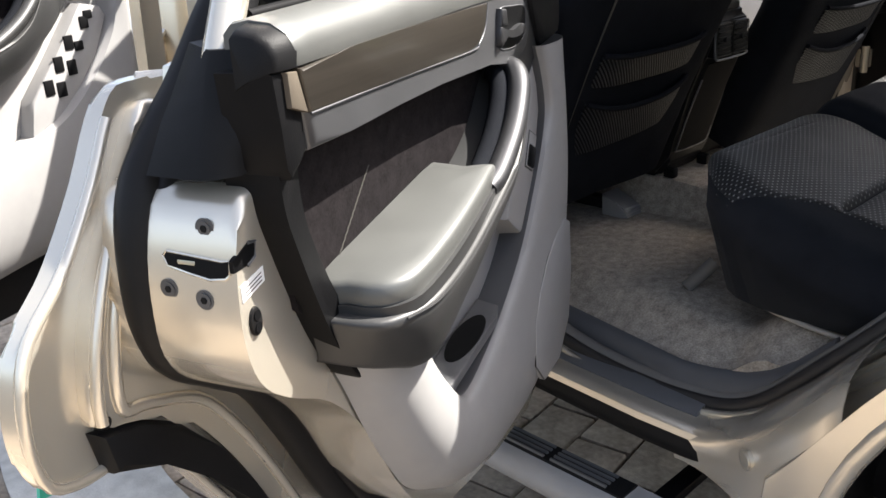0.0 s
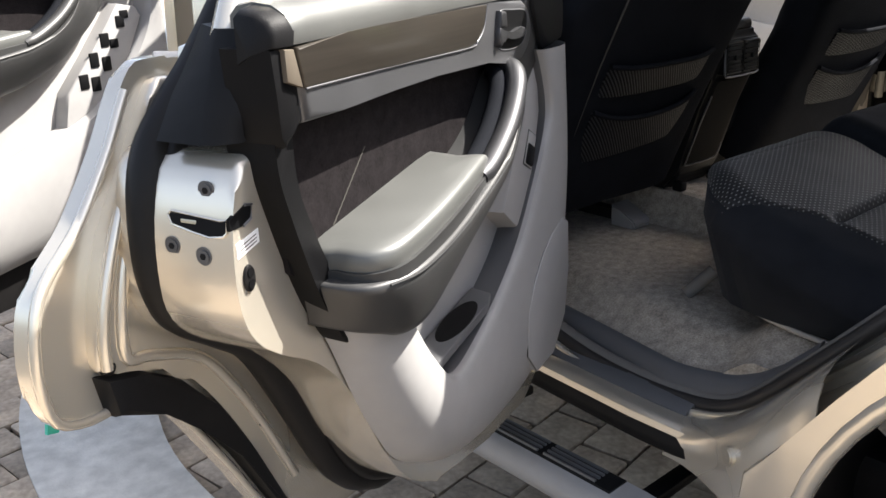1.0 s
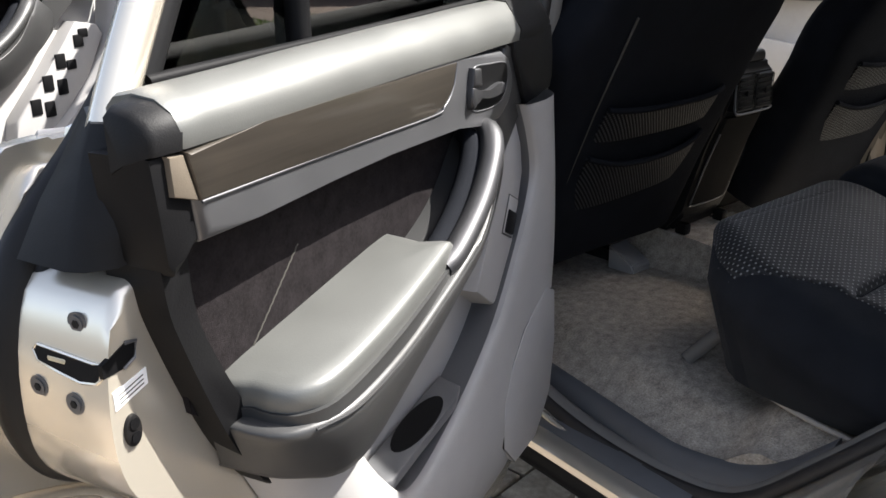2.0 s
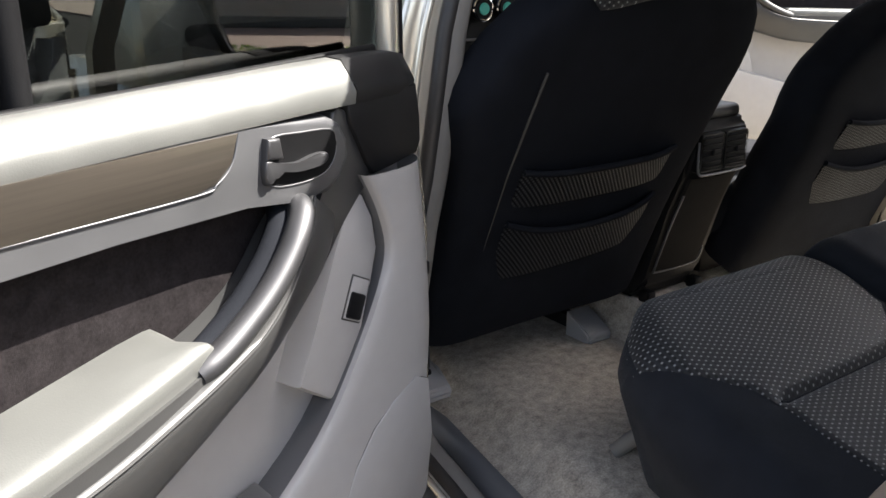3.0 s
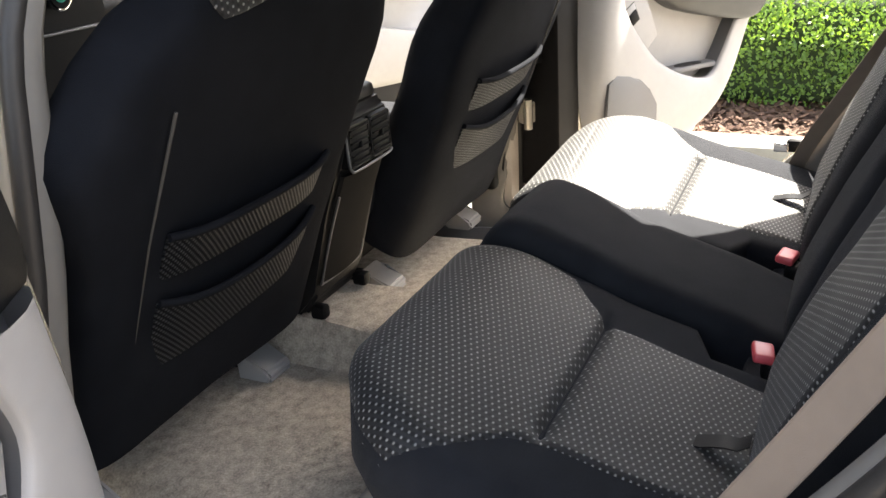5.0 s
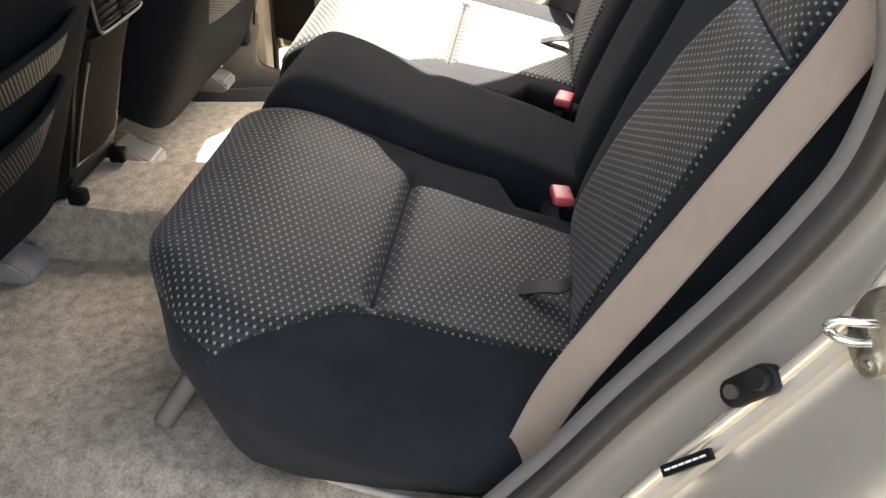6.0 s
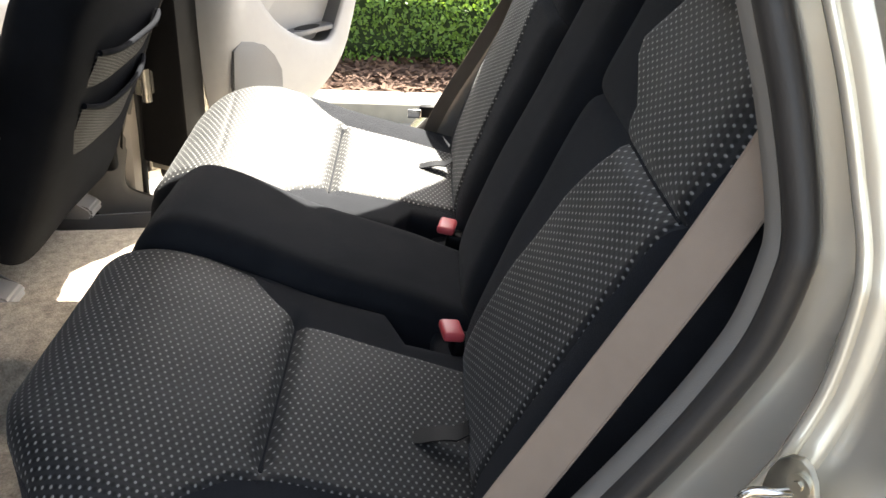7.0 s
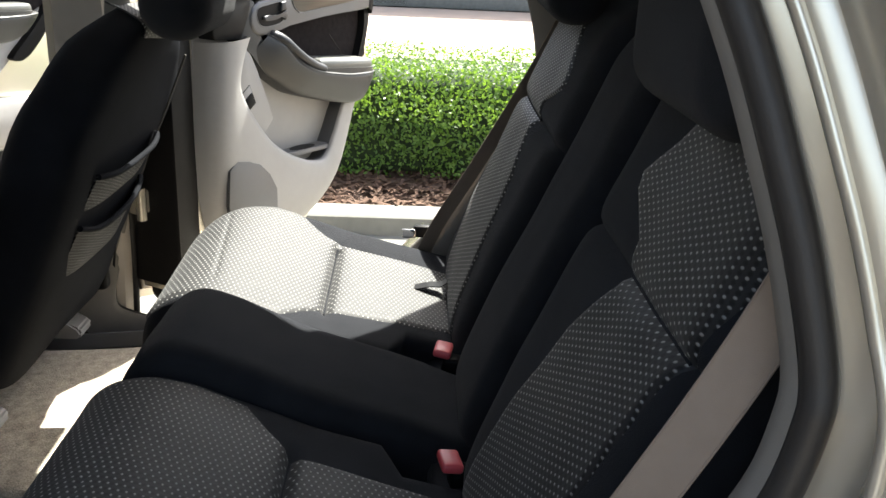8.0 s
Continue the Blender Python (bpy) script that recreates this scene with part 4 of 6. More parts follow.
    low = [(0.610, 1.194), (0.68, 1.204), (0.744, 1.200), (0.752, 1.16), (0.752, 1.130), (0.744, 1.117), (0.69, 1.112), (0.654, 1.108), (0.642, 1.124), (0.628, 1.148), (0.614, 1.172)]
    add("corner_trim", join(bm, prism(low, -0.055, 0.0105, P, 0.003, 2)), CHARCOAL, "dark grey corner trim", angle=60)
    wedge = [(u, z) for u, z, _ in smooth_line([(0.590, 1.186, 0), (0.622, 1.178, 0), (0.644, 1.138, 0), (0.653, 1.108, 0), (0.602, 1.064, 0), (0.562, 1.023, 0), (0.513, 0.989, 0), (0.525, 1.04, 0), (0.550, 1.08, 0), (0.575, 1.12, 0)], 3, True)]
    add("handle_surround", prism(wedge, -0.052, 0.0045, P, 0.003, 2), GUNMETAL, "dark grey web below the door handle")
    add("mirror_triangle", prism([(0.72, 1.21), (0.81, 1.20), (0.81, 1.0), (0.79, 0.95), (0.75, 1.1)], -0.16, -0.055, P, 0.01, 2), PAINT, "painted front edge of the door")
    strip = stretch([(0.037, 1.117), (0.10, 1.119), (0.20, 1.121), (0.30, 1.121), (0.45, 1.116), (0.54, 1.103), (0.574, 1.103), (0.598, 1.116), (0.612, 1.136), (0.611, 1.156), (0.598, 1.176), (0.575, 1.1865), (0.44, 1.1910), (0.20, 1.1910), (0.10, 1.190), (0.028, 1.187)])
    add("bezel", prism(strip, -0.052, 0.0095, P, 0.010, 4), SILVER, "silver-grey trim strip")
    wood = stretch([(0.037, 1.148), (0.20, 1.146), (0.385, 1.142), (0.412, 1.147), (0.433, 1.162), (0.444, 1.1885), (0.22, 1.1890), (0.11, 1.188), (0.027, 1.184)])
    add("wood_strip", prism(wood, 0.0, 0.0115, P, 0.003, 2), WOOD, "brown brushed trim strip")
    add("strip_edge", tube([(u, 0.0105, z - 0.0005) for u, z, _ in smooth_line([(u, z, 0) for u, z in wood[0:6]], 4)], 0.0011, 8), SILVER, "thin bright edge")
    add("strip_end", prism([(rear + 0.014, 1.156), (rear + 0.037, 1.148), (rear + 0.027, 1.182), (rear + 0.013, 1.183)], -0.030, 0.0090, P, 0.002), CHIP, "tan end cap of the trim strip")
    cup = [(u, z) for u, z, _ in smooth_line([(0.483, 1.130, 0), (0.530, 1.124, 0), (0.566, 1.127, 0), (0.583, 1.140, 0), (0.587, 1.158, 0), (0.578, 1.171, 0), (0.530, 1.175, 0), (0.494, 1.177, 0), (0.484, 1.170, 0), (0.482, 1.150, 0)], 3, True)]
    add("handle_cup", prism(cup, -0.004, 0.0102, P), BLACK, "dark handle recess")
    add("cup_rim", tube([(u, 0.0095, z) for u, z in cup], 0.0012, 8, True), SILVER, "silver rim of the handle recess")
    lever = [(u, z) for u, z, _ in smooth_line([(0.472, 1.157, 0), (0.486, 1.153, 0), (0.517, 1.148, 0), (0.543, 1.151, 0), (0.564, 1.150, 0), (0.564, 1.141, 0), (0.541, 1.138, 0), (0.513, 1.139, 0), (0.490, 1.143, 0), (0.481, 1.134, 0), (0.471, 1.135, 0)], 3, True)]
    add("handle", prism(lever, 0.008, 0.017, P, 0.003, 3), PULL, "silver door handle")
    knob = [(0.472, 1.157), (0.497, 1.155), (0.493, 1.176), (0.475, 1.178)]
    add("lock_knob", prism(knob, 0.006, 0.018, P, 0.004, 3), PULL, "silver lock knob")
    for z in (0.76, 1.04):
        add("hinge", join(box((0.845, -0.13, z), (0.07, 0.035, 0.055), 0.006), disc((0.872, -0.115, z), 0.012, 0.075, "z", 14)), PAINT, "painted door hinge")
    add("check_strap", box((0.86, -0.09, 0.90), (0.12, 0.018, 0.022), 0.004), CHARCOAL, "dark door check strap")
    # recess and armrest
    rec = stretch([(0.035, 1.120), (0.545, 1.110), (0.530, 1.05), (0.42, 0.96), (0.30, 0.93), (0.09, 0.93), (0.045, 0.97), (0.035, 1.04)])
    add("fabric_panel", prism(rec, -0.036, -0.0300, P), TWEED, "dark stitched fabric panel")
    add("stitching", tube([(lerp(0.105, 0.196, k / 30) + rear * 0.5, -0.0296, lerp(0.975, 1.060, k / 30) + 0.001 * (k % 2)) for k in range(31)], 0.0007, 5), CONSOLE, "pale stitched seam")
    add("end_trim", prism(rounded([(0.012, 1.14), (0.038, 1.14), (0.037, 1.105), (0.037, 1.08), (0.041, 1.055), (0.050, 1.030), (0.071, 0.985), (0.100, 0.935), (0.13, 0.885), (0.108, 0.872), (0.080, 0.908), (0.054, 0.958), (0.024, 1.036), (0.012, 1.08)]),
                          -0.060, -0.008, P, 0.004, 2), BLACK, "dark plastic end trim")
    add("end_block", prism(stretch([(0.000, 1.184), (0.022, 1.184), (0.036, 1.150), (0.038, 1.118), (0.022, 1.116), (0.012, 1.100), (0.006, 1.110), (0.004, 1.14)]), -0.048, 0.004, P, 0.004, 2), BLACK, "dark corner of the lining below the cap")
    sh = lambda u: u + rear * 0.8 * max(0.0, 1 - u / 0.33)
    A = lambda p, q, e: (sh(p), q, e + 0.13 * (p - 0.10))
    arm = [(0.092, -0.050), (0.080, 0.0), (0.080, 0.026), (0.089, 0.044), (0.113, 0.057), (0.17, 0.060), (0.25, 0.056), (0.345, 0.046), (0.362, 0.040), (0.352, 0.010), (0.336, -0.050)]
    arm = [(u, w) for u, w, _ in smooth_line([(u, w, 0) for u, w in arm], 3, True)]
    cu, cw = 0.205, 0.012
    rows = [[A(lerp(cu, u, k), lerp(cw, w, k - (1 - k) * 1.2), e) for u, w in arm] for k, e in ((0.992, 0.966), (1.0, 0.971), (1.0, 0.977), (0.992, 0.983), (0.975, 0.9865), (0.94, 0.9885), (0.85, 0.990), (0.6, 0.991))]
    bm = loft(rows, True)
    bm.faces.new([bm.verts.new(p) for p in rows[-1]])
    bmesh.ops.remove_doubles(bm, verts=bm.verts, dist=1e-5)
    add("armrest_pad", bm, LEATHER, "pale grey leather armrest pad", angle=80)
    low = [(lerp(0.2, u, 1.012), lerp(0.0, w, 1.06) if w > 0 else w) for u, w in arm]
    add("armrest_side", prism(low, 0.948, 0.9675, A), GUNMETAL, "dark padded side of the armrest", angle=60)
    # base that sweeps up along the pull handle
    up = [(0.060, 0.950, -0.030), (0.064, 0.952, 0.030), (0.088, 0.953, 0.054), (0.125, 0.955, 0.067), (0.18, 0.960, 0.069), (0.24, 0.967, 0.066), (0.30, 0.978, 0.062), (0.36, 0.991, 0.058), (0.414, 1.008, 0.054), (0.464, 1.036, 0.046),
          (0.508, 1.080, 0.036), (0.545, 1.106, 0.012)]
    dn = [(0.075, 0.905, -0.035), (0.085, 0.900, 0.012), (0.105, 0.893, 0.034), (0.135, 0.882, 0.045), (0.185, 0.880, 0.044), (0.260, 0.894, 0.036), (0.340, 0.914, 0.026), (0.395, 0.931, 0.020), (0.448, 0.950, 0.015), (0.513, 0.989, 0.010),
          (0.562, 1.024, 0.006), (0.602, 1.066, -0.002)]
    rows = []
    for (u0, z0, w0), (u1, z1, w1) in zip(*[[tuple(p) for p in smooth_line(o, 3)] for o in (up, dn)]):
        row = [(sh(u0), -0.052, z0 + 0.004), (sh(u0), w0 - 0.006, z0 + 0.004), (sh(u0), w0 - 0.001, z0 + 0.001)]
        row += [(sh(lerp(u0, u1, k)), lerp(w0, w1, k ** 1.7), lerp(z0, z1, k)) for k in (0.12, 0.35, 0.6, 0.85, 0.97)]
        row += [(sh(u1), w1 - 0.006, z1 - 0.002), (sh(u1), -0.052, z1)]
        rows.append(row)
    add("armrest_base", loft(rows), GUNMETAL, "dark grey armrest base", angle=60)
    add("seam", tube([(sh(u), w + 0.0005, z + 0.001) for u, z, w in smooth_line(up[2:], 4)], 0.0013, 6), GUNMETAL, "fine edge of the armrest base")
    pts = smooth_line([(0.340, 0.040, 0.996), (0.365, 0.042, 1.004), (0.400, 0.041, 1.019), (0.437, 0.039, 1.039), (0.470, 0.035, 1.062), (0.499, 0.028, 1.086), (0.520, 0.014, 1.101), (0.527, -0.010, 1.104)], 5)
    pts = [Vector((sh(p.x), p.y, p.z)) for p in pts]
    add("pull_handle", tube(pts, [0.012, 0.013, 0.0138] + [0.0142] * (len(pts) - 5) + [0.012, 0.010], 14, False, 0.85), GUNMETAL if front else PULL, "silver-grey pull handle")
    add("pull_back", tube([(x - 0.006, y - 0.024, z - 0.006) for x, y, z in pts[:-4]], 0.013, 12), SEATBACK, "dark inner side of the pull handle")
    return d


REAR_LEFT = door_frame((-1.537, 0.196), math.atan2(0.398, 0.918))
FRONT_LEFT = Matrix.Translation((0, 0, 0.03)) @ door_frame((-1.689, 1.34), radians(24))
REAR_RIGHT = MIRROR @ Matrix.Translation((0, 0, 0.04)) @ door_frame((-1.4635, 0.158), radians(25.6))
car_door(REAR_LEFT, False, "open rear door of the champagne car, grey lining with leather armrest")
car_door(FRONT_LEFT, True, "open front door of the champagne car, grey lining with window switches")
car_door(REAR_RIGHT, False, "open rear door with loudspeaker grille and map pocket, beside the hedge", True)
car_door(MIRROR @ FRONT_LEFT, True, "open front door beside the hedge, sunlit grey lining", switches=False)

# ---- upholstery ----
def profile_points(pts, n=8):
    """A smooth side profile as (place, normal, length so far)."""
    line = [Vector((0, y, z)) for _, y, z in smooth_line([(0, y, z) for y, z in pts], n)]
    out, run = [], 0.0
    for i, p in enumerate(line):
        t = (line[min(i + 1, len(line) - 1)] - line[max(i - 1, 0)]).normalized()
        run += (p - line[i - 1]).length if i else 0.0
        out.append((p, Vector((0, t.z, -t.y)) * -1, run))
    return out


def cushion_point(prof, i, x, x0, x1, r, off=0.0, flip=1.0, groove=None, inner=None):
    """A place on a stuffed surface: prof[i] across x, rolled off at its two sides."""
    p, nrm, run = prof[i]
    x0 = x0(run) if callable(x0) else x0
    x1 = x1(run) if callable(x1) else x1
    drop = 0.0
    for reach, rr in ((x - x0, r), (x1 - x, inner or r)):
        edge = min(max(0.0, rr - reach), rr)
        drop += rr - math.sqrt(max(rr * rr - edge * edge, 0.0))
    g = groove(x, run) if groove else 0.0
    q = p + nrm * flip * (off - drop - g)
    return Vector((x, q.y, q.z))


def stuffed(prof, x0, x1, r0, flip, back, groove=None, n=26, roll=0.96, inner=None):
    """A stuffed body: the rolled surface over the profile and a plain back, closed."""
    rows = []
    for i in range(len(prof)):
        a = x0(prof[i][2]) if callable(x0) else x0
        b = x1(prof[i][2]) if callable(x1) else x1
        xs = [a + (b - a) * (0.5 - 0.5 * math.cos(math.pi * k / n)) for k in range(n + 1)]
        rows.append([cushion_point(prof, i, x, x0, x1, r0, 0.0, flip, groove, inner) for x in xs])
    x0 = x0(0.0) if callable(x0) else x0
    x1 = x1(0.0) if callable(x1) else x1
    bm = bmesh.new()
    v = [[bm.verts.new(p) for p in row] for row in rows]
    for i in range(len(v) - 1):
        for k in range(n):
            bm.faces.new((v[i][k], v[i][k + 1], v[i + 1][k + 1], v[i + 1][k]))
    rim = v[0] + [row[-1] for row in v[1:]] + v[-1][-2::-1] + [row[0] for row in v[-2:0:-1]]
    low = [bm.verts.new((lerp((x0 + x1) / 2, q.co.x, roll), *back(q.co.y, q.co.z))) for q in rim]
    for i in range(len(rim)):
        j = (i + 1) % len(rim)
        bm.faces.new((rim[i], rim[j], low[j], low[i]))
    bm.faces.new(low)
    return bm


def inlay(prof, i0, i1, left, right, x0, x1, r0, flip, groove=None, off=0.0035, n=22, mirror_uv=1.0, inner=None):
    """A panel of woven cloth that lies on a stuffed surface between two side lines, with cloth coordinates in metres."""
    bm = bmesh.new()
    uv = bm.loops.layers.uv.new("cloth")
    v, st = [], {}
    for i in range(i0, i1 + 1):
        run = prof[i][2]
        a, b = along(left, run), along(right, run)
        row = []
        for k in range(n + 1):
            x = lerp(a, b, k / n)
            edge = 0.004 if (k in (0, n) or i in (i0, i1)) else 0.0
            q = bm.verts.new(cushion_point(prof, i, x, x0, x1, r0, off - edge, flip, groove, inner))
            row.append(q)
        half = n // 2
        reach = lerp(a, b, half / n)
        st[row[half]] = (reach * mirror_uv, run)
        for side in (1, -1):
            u, k = reach, half
            while 0 <= k + side <= n:
                u += side * (row[k + side].co - row[k].co).length
                k += side
                st[row[k]] = (u * mirror_uv, run)
        v.append(row)
    for i in range(len(v) - 1):
        for k in range(n):
            f = bm.faces.new((v[i][k], v[i][k + 1], v[i + 1][k + 1], v[i + 1][k]))
            for lp in f.loops:
                lp[uv].uv = st[lp.vert]
    return bm


CUSHION = profile_points([(-0.09, 0.742), (-0.03, 0.754), (0.03, 0.768), (0.10, 0.785), (0.17, 0.803), (0.25, 0.832), (0.32, 0.858), (0.375, 0.867), (0.42, 0.856),
                          (0.455, 0.822), (0.468, 0.770), (0.460, 0.710), (0.438, 0.655)], 14)
BACK = profile_points([(-0.045, 0.735), (-0.047, 0.78), (-0.065, 0.84), (-0.095, 0.92), (-0.130, 1.00), (-0.165, 1.08), (-0.200, 1.16), (-0.234, 1.24), (-0.258, 1.29),
                       (-0.290, 1.325), (-0.34, 1.34), (-0.385, 1.325), (-0.405, 1.28)], 10)
MIDDLE = profile_points([(-0.09, 0.745), (-0.03, 0.765), (0.03, 0.790), (0.10, 0.812), (0.17, 0.834), (0.25, 0.868), (0.31, 0.893), (0.355, 0.902), (0.392, 0.884), (0.425, 0.838), (0.443, 0.785), (0.448, 0.73), (0.436, 0.66)], 10)
RUN_Y = [(p.y, run) for p, _, run in CUSHION]


def run_at(y):
    """The length along the cushion's top at a distance from the backrest."""
    return next(r for q, r in RUN_Y if q >= y)


def run_back(z):
    return next(r for p, _, r in BACK if p.z >= z)


SEAM = run_at(0.172)


def cushion_groove(x, run):
    inner = min(1, max(0, (x + 0.515) / 0.03)) * min(1, max(0, (-0.19 - x) / 0.03))
    g = inner * (0.013 * math.exp(-((run - SEAM) / 0.0065) ** 2) + 0.005 * math.exp(-((run - SEAM) / 0.022) ** 2))
    g += inner * 0.0022 * math.exp(-((run - SEAM - 0.215 - 0.10 * (abs(x) - 0.40)) / 0.003) ** 2)
    return g + 0.0015 * noise.noise((x * 12, run * 12, 1.0))


def plain_groove(x, run):
    return 0.0035 * noise.noise((x * 8, run * 8, 5.0))


def back_groove(x, run):
    return 0.010 * math.exp(-((run - run_back(1.118)) / 0.007) ** 2) + 0.004 * math.exp(-((run - run_back(1.118)) / 0.02) ** 2) + 0.002 * noise.noise((x * 10, run * 10, 7.0))


def outer_edge(run):
    """The cushion's outer side, which rounds in towards its front corner."""
    return along([(run_at(-0.06), -0.655), (run_at(0.15), -0.655), (run_at(0.24), -0.648), (run_at(0.31), -0.628), (run_at(0.37), -0.590), (run_at(0.42), -0.540), (run_at(0.452), -0.480), (run_at(0.466), -0.445), (0.80, -0.42)], run)


def inner_edge(run):
    """The cushion's inner side, cut back where the buckle stands."""
    return along([(run_at(-0.06), -0.192), (run_at(0.032), -0.192), (run_at(0.062), -0.128), (run_at(0.20), -0.118), (0.80, -0.118)], run)


def bench():
    seat = thing("rear_bench_seat", "black suede bench seat with charcoal woven inserts", "car seat", at=(0, 0.2, 0.60))
    down = lambda y, z: (min(0.92 * y, 0.405), 0.640)
    behind = lambda y, z: (y - 0.11 if z < 1.25 else y - 0.03, z - 0.05)
    for m, sgn in ((KEEP, 1), (MIRROR, -1)):
        part("cushion", stuffed(CUSHION, outer_edge, inner_edge, 0.070, 1, down, cushion_groove, 34, 0.80, 0.022), SUEDE, seat, "black suede seat cushion", m, angle=70)
        left = [(run_at(-0.06), -0.495), (run_at(-0.01), -0.507), (run_at(0.076), -0.512), (run_at(0.13), -0.510), (run_at(0.166), -0.511), (run_at(0.20), -0.528), (run_at(0.23), -0.560), (run_at(0.251), -0.588), (run_at(0.298), -0.624),
                (run_at(0.34), -0.602), (run_at(0.37), -0.577), (run_at(0.40), -0.548), (run_at(0.445), -0.487), (run_at(0.466), -0.435)]
        right = [(run_at(-0.06), -0.243), (run_at(0.04), -0.232), (run_at(0.12), -0.219), (run_at(0.172), -0.214), (run_at(0.205), -0.182), (run_at(0.24), -0.142), (run_at(0.30), -0.131), (run_at(0.466), -0.135)]
        top = next(i for i, (p, _, _) in enumerate(CUSHION) if p.y >= 0.458)
        part("insert", inlay(CUSHION, 7, top, left, right, outer_edge, inner_edge, 0.070, 1, cushion_groove, mirror_uv=sgn, n=40, inner=0.022), WEAVE, seat, "charcoal woven seat insert", m, angle=70)
        # Thin dark tubes draw the shadow that lies in the two seams.
        si = next(i for i, (p, _, _) in enumerate(CUSHION) if p.y >= 0.172)
        part("seam", tube([cushion_point(CUSHION, si, -0.498 + 0.028 * k, outer_edge, inner_edge, 0.070, 0.0025, 1, cushion_groove, 0.022) for k in range(11)], 0.0034, 6), SUEDE, seat, "dark bead for the shadow in the sunk seam", m)
        bi = next(i for i, (p, _, _) in enumerate(BACK) if p.z >= 1.118)
        part("seam", tube([cushion_point(BACK, bi, -0.548 + 0.0195 * k, -0.608, -0.125, 0.075, 0.0025, -1, back_groove) for k in range(11)], 0.0034, 6), SUEDE, seat, "dark bead for the shadow in the sunk seam", m)
        part("backrest", stuffed(BACK, -0.608, -0.125, 0.075, -1, behind, back_groove, 30), SUEDE, seat, "black suede backrest", m, angle=70)
        bl = [(run_back(0.76), -0.480), (run_back(0.92), -0.520), (run_back(1.015), -0.530), (run_back(1.12), -0.552), (run_back(1.22), -0.585), (run_back(1.31), -0.585)]
        brt = [(run_back(0.76), -0.222), (run_back(0.83), -0.238), (run_back(0.915), -0.258), (run_back(1.028), -0.300), (run_back(1.075), -0.335), (run_back(1.104), -0.354), (run_back(1.145), -0.346), (run_back(1.183), -0.272),
               (run_back(1.195), -0.260), (run_back(1.215), -0.276), (run_back(1.244), -0.307), (run_back(1.31), -0.365)]
        hi = next(i for i, (p, _, _) in enumerate(BACK) if p.z >= 1.315)
        part("back_insert", inlay(BACK, 5, hi, bl, brt, -0.608, -0.125, 0.075, -1, back_groove, mirror_uv=sgn, n=40), WEAVE, seat, "charcoal woven backrest insert", m, angle=70)
        h = part("headrest", box((-0.405, -0.228, 1.382), (0.28, 0.10, 0.19), 0.045, 6), SUEDE, seat, "black suede headrest", m)
        for dx in (-0.06, 0.06):
            part("post", tube([(-0.405 + dx, -0.275, 1.30), (-0.405 + dx, -0.240, 1.34)], 0.007, 8), CHROME, h, "steel post", m)
        part("leg_cover", tube([(-0.490, 0.461, 0.584), (-0.472, 0.448, 0.603), (-0.445, 0.428, 0.632)], [0.013, 0.014, 0.014], 10), TRIM, seat, "beige seat leg cover", m)
        # side of the base
        part("base_edge", tube(smooth_line([(-0.36, 0.408, 0.636), (-0.44, 0.398, 0.636), (-0.500, 0.360, 0.637), (-0.550, 0.312, 0.637), (-0.583, 0.262, 0.637), (-0.610, 0.17, 0.637), (-0.622, 0.08, 0.638), (-0.626, 0.0, 0.640)], 5), 0.0045, 8), TAUPE, seat, "beige lower edge", m)
    part("middle_cushion", stuffed(MIDDLE, -0.117, 0.117, 0.030, 1, down, plain_groove, 22), SUEDE, seat, "plain black middle cushion", angle=70)
    part("middle_back", stuffed(BACK, -0.122, 0.122, 0.05, -1, behind, plain_groove, 20), SUEDE, seat, "plain black middle backrest", angle=70)
    part("seat_base", box((0, 0.14, 0.630), (1.0, 0.34, 0.06), 0.02), CHARCOAL, seat, "dark seat base")
    part("rear_filler", box((0, -0.075, 0.690), (1.28, 0.15, 0.09), 0.02), SUEDE, seat, "black fabric flap behind the cushions")
    return seat


bench()


def buckle(x, y, z, turn):
    b = thing("seat_belt_buckle", "belt buckle with a red press button between the cushions", "buckle", "belt buckles", at=(x, y, z - 0.03))
    m = Matrix.Translation((x, y, z)) @ Matrix.Rotation(radians(turn), 4, "Z") @ Matrix.Rotation(radians(8), 4, "X")
    part("body", box((0, -0.014, -0.036), (0.032, 0.030, 0.030), 0.006, 3), BLACK, b, "", m)
    part("button", box((0, 0.004, -0.013), (0.044, 0.030, 0.014), 0.005, 3), RED, b, "red press button", m)


buckle(-0.166, -0.034, 0.780, 10)
buckle(0.152, -0.034, 0.788, -10)


def anchor_tag(x, y, z, colour):
    t = thing("anchor_strap", "short fabric anchor strap lying on the seat cushion", "strap", "anchor straps", at=(x, y, z))
    rows = [[(x + dx * (1 if k < 5 else 0.8), y - 0.03 + 0.014 * k, z + 0.006 + 0.004 * math.sin(k * 0.9) + (0.012 if k == 0 else 0)) for dx in (-0.013, 0, 0.013)] for k in range(6)]
    part("webbing", sheet(rows, 0.002, (0, 0, -1)), colour, t)
    part("end", box((x, y - 0.036, z + 0.004), (0.024, 0.014, 0.010), 0.004), CONSOLE, t, "grey fold")


anchor_tag(-0.398, -0.012, 0.766, CHARCOAL)
anchor_tag(0.398, -0.012, 0.786, BLACK)


